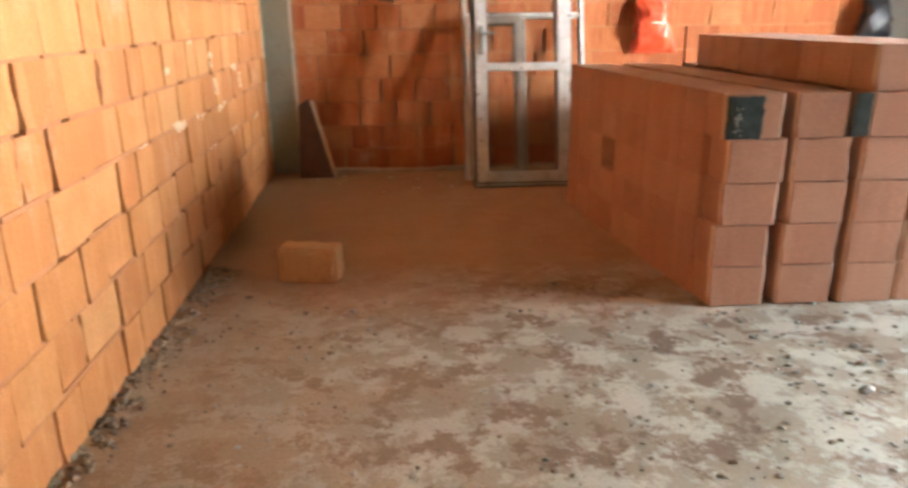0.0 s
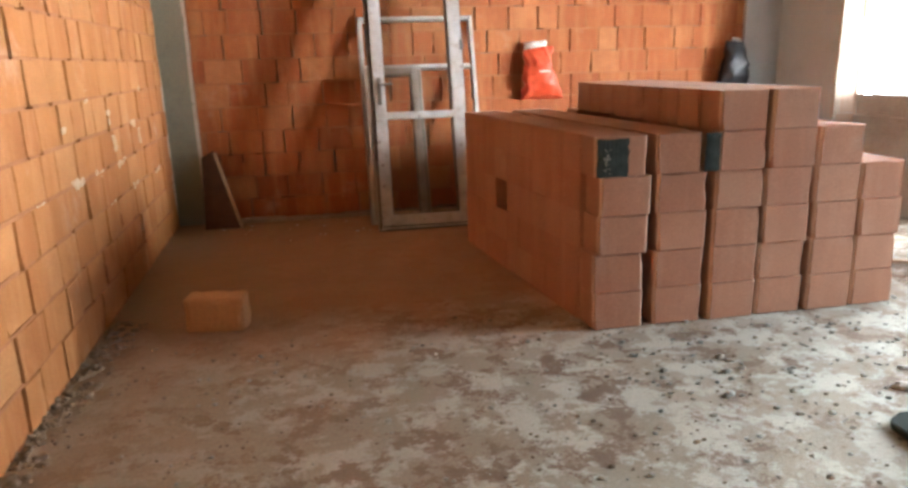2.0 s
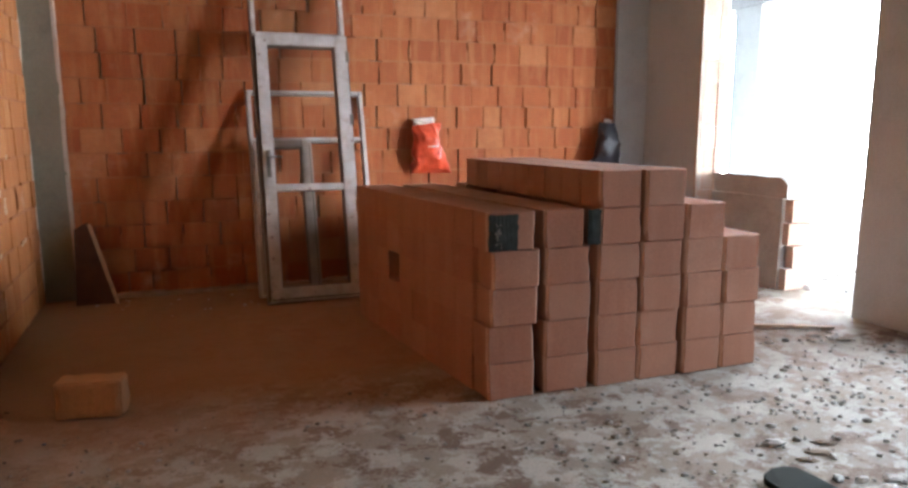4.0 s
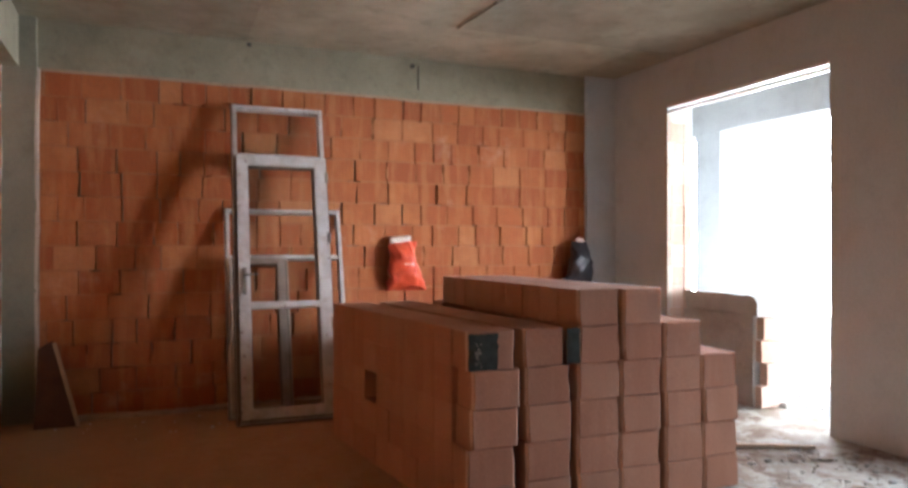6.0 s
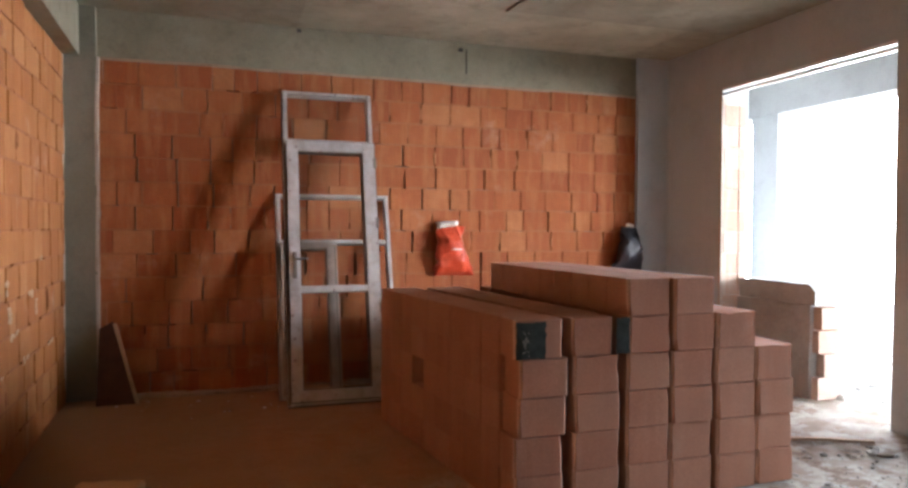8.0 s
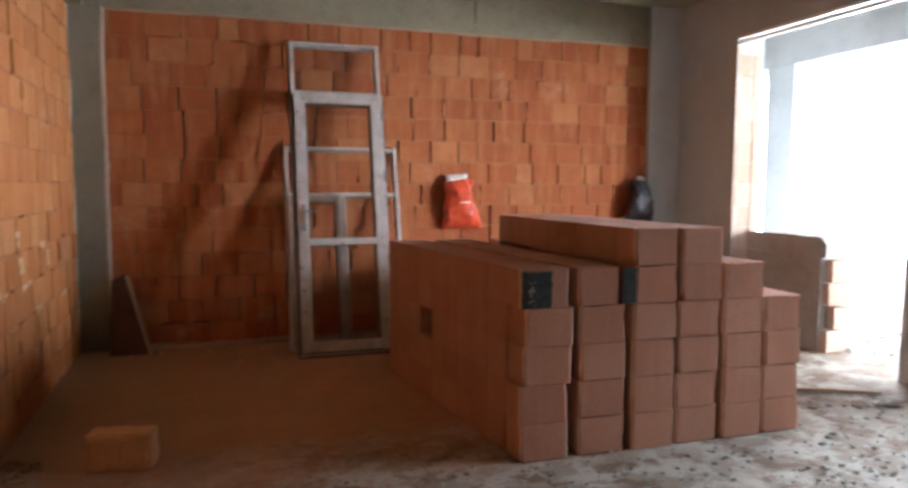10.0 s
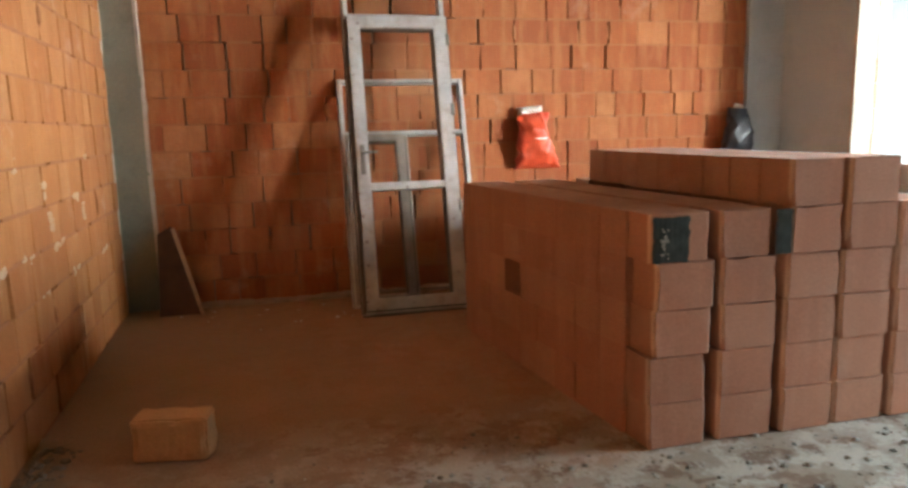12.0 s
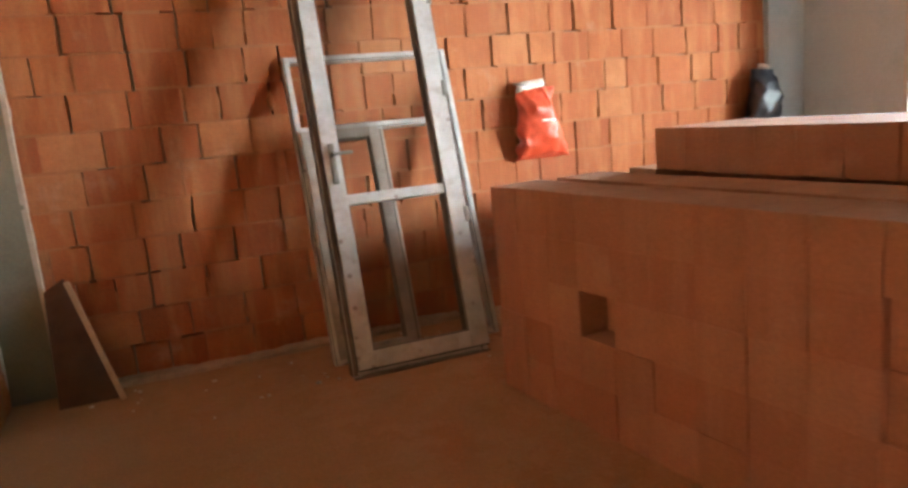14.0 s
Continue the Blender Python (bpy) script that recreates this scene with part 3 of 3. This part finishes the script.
for k in range(len(outline)):
    j = (k + 1) % len(outline)
    slab.faces.new((low[k], low[j], high[j], high[k]))
bmesh.ops.bevel(slab, geom=slab.edges[:], offset=0.004, segments=2, affect="EDGES")
offcut = thing("board", slab, GREY_BOARD, "dark grey-green flat board with a rounded end lying on the slab", "board")
offcut.matrix_world = pose(3.14, -4.43, 0.004)


def stone_into(bm, x, y, r, rng, z=0.0):
    vs = []
    n = 6
    for lvl, (s, h) in enumerate(((1.0, -0.1), (0.9, 0.5), (0.45, 0.85))):
        vs.append([bm.verts.new((x + r * s * math.cos(2 * math.pi * k / n + lvl) * rng.uniform(0.7, 1.25), y + r * s * math.sin(2 * math.pi * k / n + lvl) * rng.uniform(0.6, 1.1),
                                 z + r * h * rng.uniform(0.6, 1.0))) for k in range(n)])
    for a, b in zip(vs, vs[1:]):
        for k in range(n):
            bm.faces.new((a[k], a[(k + 1) % n], b[(k + 1) % n], b[k]))
    bm.faces.new(vs[-1])


def scatter(name, count, where, sizes, mat, label, seed):
    rng = random.Random(seed)
    bm = bmesh.new()
    for _ in range(count):
        x, y = where(rng)
        stone_into(bm, x, y, rng.uniform(*sizes) * rng.choice((0.6, 0.8, 1, 1, 1.5)), rng)
    return thing(name, bm, mat, label, "rubble", kind="stuff")


scatter("gravel", 700, lambda r: (abs(r.gauss(0.0, 0.07)) + 0.005, r.uniform(-5.2, -2.5)), (0.006, 0.016), STONE, "grey mortar crumbs along the foot of the wall", 1)
scatter("gravel", 520, lambda r: (r.uniform(0.3, 5.5), r.uniform(-5.6, -3.0)), (0.004, 0.010), STONE_GREY, "small grey stones and crumbs on the slab", 2)
scatter("gravel", 650, lambda r: (r.uniform(0.25, 3.2), r.uniform(-5.5, -2.9)), (0.004, 0.009), STONE, "small brown crumbs of brick and mortar on the slab", 7)
scatter("gravel", 420, lambda r: (r.uniform(2.4, 5.5), r.triangular(-5.4, -2.6, -3.9)), (0.005, 0.016), STONE_GREY, "small stones and rubble on the slab", 3)
scatter("gravel", 90, lambda r: (r.uniform(2.6, 5.5), r.uniform(-5.0, -2.6)), (0.008, 0.02), STONE_PALE, "pale plaster chips on the slab", 4)
scatter("gravel", 28, lambda r: (r.uniform(0.3, 2.4), r.uniform(-0.9, -0.05)), (0.005, 0.012), STONE_PALE, "pale plaster crumbs along the foot of the wall", 5)
scatter("gravel", 900, lambda r: (r.uniform(5.95, 10.5), r.uniform(-4.0, 5.0)), (0.015, 0.05), STONE_PALE, "pale rubble on the ground outside", 6)
rng = random.Random(8)


def rubble_piece(x, y, r, flat, turn, mat, label):
    bm = bmesh.new()
    stone_into(bm, 0, 0, r, rng)
    for v in bm.verts:
        v.co.z *= flat
        v.co.y *= 0.6
    ob = thing("rubble_piece", bm, mat, label, "rubble", "rubble pieces")
    ob.matrix_world = pose(x, y, 0.001, 0, 0, turn)


PALE_LABEL = "pale broken plaster piece on the slab"
for x, y, r, turn in ((3.455, -4.155, 0.062, -20), (3.59, -4.0, 0.032, -15), (4.11, -3.71, 0.03, 30), (4.3, -3.88, 0.026, 0), (4.01, -4.09, 0.03, 10), (3.46, -4.49, 0.035, 40),
                      (3.54, -4.53, 0.04, 5), (3.65, -4.57, 0.05, -10), (3.58, -4.62, 0.05, 20), (3.60, -4.34, 0.03, 60), (4.96, -2.96, 0.06, -30), (5.03, -3.05, 0.07, 15),
                      (5.12, -2.98, 0.05, 50), (5.22, -3.58, 0.06, -15), (0.93, -0.33, 0.016, 0), (1.35, -0.30, 0.015, 30)):
    rubble_piece(x, y, r, 0.45, turn, STONE_PALE, PALE_LABEL)
for x, y, r, turn in ((3.68, -4.225, 0.075, -28), (3.575, -4.29, 0.075, -25), (3.47, -4.32, 0.055, -28), (5.07, -3.1, 0.08, -20), (4.88, -3.0, 0.04, 20)):
    rubble_piece(x, y, r * 0.8, 0.25, turn, STONE, "flat brown mortar clod on the slab")
LATH_LABEL = "pale wooden lath lying by the doorway"
for x, y, turn, length in ((4.90, -2.72, -23, 0.36), (5.10, -2.83, -27, 0.26)):
    slat = thing("lath", boxes((-length / 2, length / 2, -0.02, 0.02, 0.0, 0.018), bevel=0.002), BATTEN, LATH_LABEL, "stick", "laths")
    slat.matrix_world = pose(x, y, 0.006, 0, 0, turn)
slat = thing("lath", boxes((-0.45, 0.45, -0.035, 0.035, 0.0, 0.022), bevel=0.003), BATTEN, "pale wooden plank lying in the second opening", "plank")
slat.matrix_world = pose(6.02, -3.62, 0.0, 0, 0, -72)

# mortar fillet at the foot of the back wall, and squeezed mortar by the column
fillet = rough_box(0.17, 2.5, -0.12, 0.03, -0.03, 0.028, 0.04, 0.012, 21.0)
for v in fillet.verts:
    v.co += noise.noise_vector(v.co * 14) * 0.016
thing("mortar_fillet", fillet, MORTAR_TOP, "ragged mortar ledge along the foot of the wall", "trim", kind="structure")
thing("mortar_edge", rough_box(0.14, 0.165, -0.055, 0.03, 0.2, WALL_TOP, 0.06, 0.010, 25.0), MORTAR_PALE, "pale ragged mortar edge beside the column", "trim", kind="structure")
edge = thing("mortar_edge", rough_box(-0.04, 0.010, -0.11, -0.045, 0.1, 2.79, 0.06, 0.014, 29.0), MORTAR_PALE, "pale ragged mortar edge beside the column", "trim", kind="structure")
edge.matrix_world = OUT_OF_SQUARE

thing("mortar_edge", rough_box(0.16, 5.23, -0.022, 0.03, WALL_TOP - 0.012, WALL_TOP + 0.012, 0.05, 0.012, 27.0), MORTAR_TOP, "ragged mortar line under the ring beam", "trim", kind="structure")

# conduits in the ring beam
for x, z0, z1 in ((3.35, 2.905, 3.14),):
    thing("conduit", boxes((x - 0.005, x + 0.005, -0.016, 0.0, z0, z1), bevel=0.002), CABLE, "short black conduit end on the ring beam", "conduit", kind="structure")
for x, z in ((1.77, 3.17), (3.29, 3.13)):
    thing("conduit", boxes((x - 0.02, x + 0.02, -0.025, 0.0, z - 0.016, z + 0.016), bevel=0.007), CABLE, "black conduit stub on the ring beam", "conduit", kind="structure")

# ---- the stack of blocks ----
S = 0.194
COLS = [2.468, 2.786, 3.088, 3.365, 3.648, 3.928]
LOOSE = [block_mesh("stacked_block", 0.268, 0.1965, 0.194, CLAY_LOOSE, k, 0.003, 0.012, 0.003) for k in range(8)]
FACING = [block_mesh("stacked_block", 0.268, 0.1965, 0.194, CLAY_FACE, 50 + k, 0.006, 0.085, 0.012) for k in range(8)]
stack = holder("block_stack", pose(0, 0, 0), "stack of orange-brown hollow clay blocks in the middle of the room", "block stack")
rng = random.Random(12)


def stack_height(i, j):
    """Courses of column i in row j; row 0 faces the walker."""
    if i < 2:
        return 5 if j < 10 else 0
    if i < 4:
        # the four-course rows at the back are unseen, added to block low light
        return 6 if j < 9 else 5 if j == 9 else 4
    return (5, 4)[i - 4] if j < 2 else 0


DRIFT = (0.0235, 0.020, 0.007, 0.007, 0.0, 0.0)
ROWS, ROW = 15, 0.1985
for i, x0 in enumerate(COLS):
    for j in range(ROWS):
        h = stack_height(i, j)
        for k in range(h):
            shown = j in (0, 9, ROWS - 1) or i in (0, 3, 4, 5) or k >= h - 1 or (i == 2 and j > 9)
            if not shown or (i, j, k) == (0, 6, 2):
                continue
            ob = new("block", rng.choice(FACING if j == 0 else LOOSE))
            ob.parent = stack
            dx = rng.uniform(-0.016, 0.016) if j == 0 else rng.uniform(-0.003, 0.003)
            slim = 0.95 if i == 5 else 0.985 if 2 <= i <= 4 else 1.0
            if j == 0 and k == 4 and i in (1, 2):
                slim, dx = ((0.88, -0.016), (0.97, 0.012))[i - 1]
            if i > 1 and j == 0:
                dx *= 0.6
            # the rows drift towards the leaning door
            ob.matrix_basis = pose(x0 + 0.133 * slim + dx - DRIFT[i] * j, -3.262 + j * ROW + (rng.uniform(-0.007, 0.007) if j == 0 else rng.uniform(-0.001, 0.001)), k * S + 0.002, 0, 0, rng.uniform(-0.8, 0.8) + (6.4 if i < 2 and j else 0.0)) @ Matrix.Diagonal((slim, 1, 1, 1))
recess = new("block", LOOSE[1])
recess.parent = stack
recess.matrix_basis = pose(COLS[0] + 0.133 + 0.13 - DRIFT[0] * 6, -3.262 + 6 * ROW, 2 * S + 0.002, 0, 0, 6.4)


def plastic_scrap(x0, x1, z0, z1, y, seed):
    """A pleated scrap of film pressed on a block's end."""
    bm = bmesh.new()
    cols, rows = 26, 12
    grid = []
    for r in range(rows + 1):
        line = []
        for c in range(cols + 1):
            u, v = c / cols, r / rows
            pleat = 0.0013 * math.sin(u * 46 + 3 * noise.noise(Vector((u * 3, v * 2, seed)))) * (1.0 if u < 0.45 else 0.4)
            edge = 0.010 * noise.noise(Vector((v * 7, seed, 3 if u < 0.5 else 8))) * abs(2 * u - 1)
            sag = 0.008 * noise.noise(Vector((u * 5, seed, 1 if v < 0.5 else 5))) * abs(2 * v - 1)
            line.append(bm.verts.new((x0 + (x1 - x0) * u + edge, y - 0.006 + pleat, z0 + (z1 - z0) * v + sag)))
        grid.append(line)
    for a, b in zip(grid, grid[1:]):
        for c in range(cols):
            bm.faces.new((a[c], a[c + 1], b[c + 1], b[c]))
    bmesh.ops.solidify(bm, geom=bm.faces[:], thickness=0.002)
    return bm


film = thing("plastic_scrap", plastic_scrap(2.456, 2.615, 0.782, 0.962, -3.272, 31.0), TEAL_FILM, "dark teal pleated plastic scrap stuck to a stacked block", "plastic scrap", "plastic scraps")
for k in range(26):
    r = random.Random(k + 3)
    x, z = r.triangular(2.475, 2.525, 2.50), r.triangular(0.79, 0.94, 0.82)
    w = r.uniform(0.003, 0.007)
    part("fleck", boxes((x, x + w, -3.288, -3.281, z, z + w * r.uniform(0.8, 2.2)), bevel=0.001), STONE_GREY, film)
# dark sheet across the gap between second and third column
thing("plastic_scrap", plastic_scrap(3.018, 3.096, 0.782, 0.968, -3.262, 37.0), TEAL_FILM, "dark teal pleated sheet between two stacked blocks", "plastic scrap", "plastic scraps")

# low sill wall in the doorway
sill = thing("sill_wall", rough_box(5.79, 6.06, -1.785, OY1 - 0.005, -0.05, 0.79, 0.09, 0.006, 39.0), MORTAR_GREY, "low wall of clay blocks in the opening, its face coated with grey mortar", "wall", kind="structure")
end_block = block_mesh("sill_block", 0.26, 0.08, 0.185, CLAY_PALE, 77)
for k in range(4):
    ob = new("block", end_block)
    ob.parent = sill
    ob.matrix_basis = pose(5.945 + 0.012 * (k % 2), -1.85 - 0.018 * (k % 2), k * 0.197) @ Matrix.Diagonal((0.72 if k == 1 else 1.0, 1, 1, 1))
cap = rough_box(5.775, 6.07, -1.845, -0.96, 0.795, 0.965, 0.035, 0.0, 41.0)
for v in cap.verts:
    # the mortar cap sags over its end
    drop = max(0.0, (-1.745 - v.co.y) / 0.10)
    if v.co.z > 0.85:
        v.co.z -= 0.06 * drop * drop
    v.co += noise.noise_vector(v.co * 6.0) * 0.014
thing("mortar_cap", cap, MORTAR_GREY, "pale rounded mortar cap on the low wall", "trim", kind="structure")

# ---- blocks of the walls ----
WALL_BLOCKS = [block_mesh("wall_block", 0.29, 0.07, 0.1925, CLAY, 100 + k) for k in range(10)]
HALF_BLOCKS = [block_mesh("half_block", 0.19, 0.07, 0.1925, CLAY, 120 + k) for k in range(5)]
GOLD_BLOCKS = [block_mesh("wall_block", 0.29, 0.07, 0.1925, CLAY_GOLD, 160 + k) for k in range(10)]
GOLD_HALVES = [block_mesh("half_block", 0.19, 0.07, 0.1925, CLAY_GOLD, 180 + k) for k in range(5)]
COURSE = 0.20
POINTING = concrete("pointing", (0.34, 0.125, 0.050), (0.42, 0.17, 0.070), (0.26, 0.095, 0.04), 3.0)


def lay(wall, start, end, courses, spot, seed, narrow=(), whole=WALL_BLOCKS, half=HALF_BLOCKS, shut=0.64):
    fill, blobs = bmesh.new(), bmesh.new()
    lay_blocks(wall, fill, blobs, start, end, courses, spot, seed, narrow, whole, half, shut)
    tagged(part("pointing", fill, POINTING, wall), kind="stuff")
    tagged(part("mortar_blob", blobs, POINTING, wall), kind="stuff")


def lay_blocks(wall, fill, blobs, start, end, courses, spot, seed, narrow, whole, half, shut):
    """Courses of blocks from start to end; spot(s, z, out, tilt) gives a block's pose."""
    rng = random.Random(seed)
    for c in range(courses):
        s = start - rng.uniform(0.0, 0.2) - (0.14 if c % 2 else 0.0)
        holes = []
        while s < end:
            short = rng.random() < (0.85 if c in narrow else 0.3)
            w = 0.19 if short else 0.29
            gap = rng.choice((0.001, 0.002, 0.003, 0.005, 0.007, 0.011))
            f = rng.uniform(0.90, 1.06)
            a, b = max(s, start), min(s + w * f, end)
            s += w * f + gap
            if start < b < end - 0.03:
                pick = rng.random()
                if pick < shut:
                    # pointing that fills the joint only in part
                    lo, hi = rng.choice(((0.0, 1.0), (0.0, 1.0), (0.0, 0.6), (0.35, 1.0), (0.2, 0.75)))
                    box_into(fill, -gap / 2 - 0.004, gap / 2 + 0.004, rng.uniform(0.004, 0.010), 0.06, 0.2 * lo, 0.2 * hi, spot(b + gap / 2, c * COURSE, 0.0, rng.uniform(-2, 2)))
                elif pick < shut + 0.04:
                    # mortar squeezed out of the joint
                    vs = bmesh.ops.create_icosphere(blobs, subdivisions=2, radius=1.0)["verts"]
                    m = spot(b + gap / 2, c * COURSE + rng.uniform(0.07, 0.13), 0.0, rng.uniform(-8, 8))
                    q = rng.uniform(0.012, 0.022), rng.uniform(0.03, 0.08)
                    for v in vs:
                        v.co *= 1 + 0.5 * noise.noise(v.co * 1.9 + Vector((s * 9, c, 0)))
                        v.co = m @ Vector((v.co.x * q[0], v.co.y * 0.012, v.co.z * q[1]))
                elif pick < 0.93:
                    # the bed stays open beside the open joint
                    u = rng.uniform(0.02, 0.10)
                    holes.append((b - u * rng.choice((0.1, 0.9)), b + gap + u * rng.choice((0.1, 0.6))))
            if b - a < 0.05:
                # a sliver too thin for a block is filled with mortar
                if b > a:
                    box_into(fill, (a - b) / 2, (b - a) / 2, 0.004, 0.06, 0.0, 0.2, spot((a + b) / 2, c * COURSE, 0.0, 0.0))
                continue
            ob = new("block", rng.choice(half if short else whole))
            ob.parent = wall
            ob.matrix_basis = spot((a + b) / 2, c * COURSE + 0.001 + rng.uniform(-0.001, 0.001), rng.uniform(-0.005, 0.006), rng.uniform(-0.9, 0.9)) @ Matrix.Diagonal(((b - a) / w, 1, 1, 1))
        s = start
        for a, b in sorted(holes) + [(end, end)]:
            while s < a - 0.01:
                w = min(a - s, rng.uniform(0.15, 0.5))
                box_into(fill, -w / 2, w / 2, rng.uniform(-0.003, 0.004), 0.06, -0.009, 0.008, spot(s + w / 2, c * COURSE, 0.0, rng.uniform(-0.4, 0.4)))
                s += w
            s = max(s, b)


lay(wall_back, 0.162, 5.235, 14, lambda s, z, o, r: pose(s, -0.012 + o, z, 0, r, 0), 31, (13,), shut=0.46)
lay(wall_left, -4.75, -0.075, 14, lambda s, z, o, r: pose(0.012 - o, s, z, 0, r, 90), 32, (8, 11), GOLD_BLOCKS, GOLD_HALVES, 0.4)

# left wall behind the walker, never passed closer
bm = bmesh.new()
rng = random.Random(33)
for c in range(14):
    s = -10.0
    while s < -4.8:
        w = rng.choice((0.19, 0.29, 0.29, 0.29))
        box_into(bm, -0.06, 0.012 - rng.uniform(0, 0.006), s, min(s + w, -4.76), c * COURSE + 0.003, c * COURSE + 0.197)
        s += w + 0.008
far = part("blockwork", bm, CLAY_GOLD, wall_left)
tagged(far, kind="stuff")

# blocks of the doorway's jamb
rng = random.Random(34)
JAMB_BLOCKS = [block_mesh("jamb_block", 0.19, 0.07, 0.1975, m, 140 + k) for k, m in enumerate((CLAY_PALE,) * 4)]
jamb = holder("jamb", pose(0, 0, 0), "pale orange clay block jamb of the doorway", "wall")
tagged(jamb, kind="structure")
for c in range(13):
    for x, w in ((5.70, 0.9), (5.83, 0.42)):
        ob = new("block", rng.choice(JAMB_BLOCKS))
        ob.parent = jamb
        ob.matrix_basis = pose(x, OY1 - 0.012 + rng.uniform(-0.012, 0.006), c * COURSE + 0.003) @ Matrix.Diagonal((w, 1, 1, 1))

# squeezed mortar and splashes on the left wall
SMEAR = concrete("mortar_splash", (0.50, 0.31, 0.19), (0.60, 0.44, 0.33), (0.46, 0.25, 0.13), 9.0)
rng = random.Random(35)
for k in range(15):
    y, z = rng.triangular(-3.6, -0.5, -1.8), rng.triangular(0.25, 1.25, 0.8)
    along = k % 3 > 0
    if along:
        z = round(z / COURSE) * COURSE + rng.uniform(-0.015, 0.015)
    bm = bmesh.new()
    # a run of dabs, thrown or squeezed out of one joint
    for dab in range(rng.randint(2, 5)):
        w, h = rng.uniform(0.014, 0.05), rng.uniform(0.008, 0.026)
        dy, dz = (rng.uniform(-0.07, 0.07), rng.uniform(-0.012, 0.012)) if along else (rng.uniform(-0.015, 0.015), rng.uniform(-0.06, 0.06))
        for v in bmesh.ops.create_icosphere(bm, subdivisions=2, radius=1.0)["verts"]:
            v.co *= 1 + 0.8 * noise.noise(v.co * 2.0 + Vector((k * 3, dab * 5, 0)))
            v.co = Vector((v.co.x * 0.004, dy + v.co.y * w, dz + v.co.z * h))
    ob = part("mortar_smear", bm, SMEAR, wall_left)
    ob.matrix_basis = pose(0.012, y, z, rng.uniform(-14, 14), 0, 0)
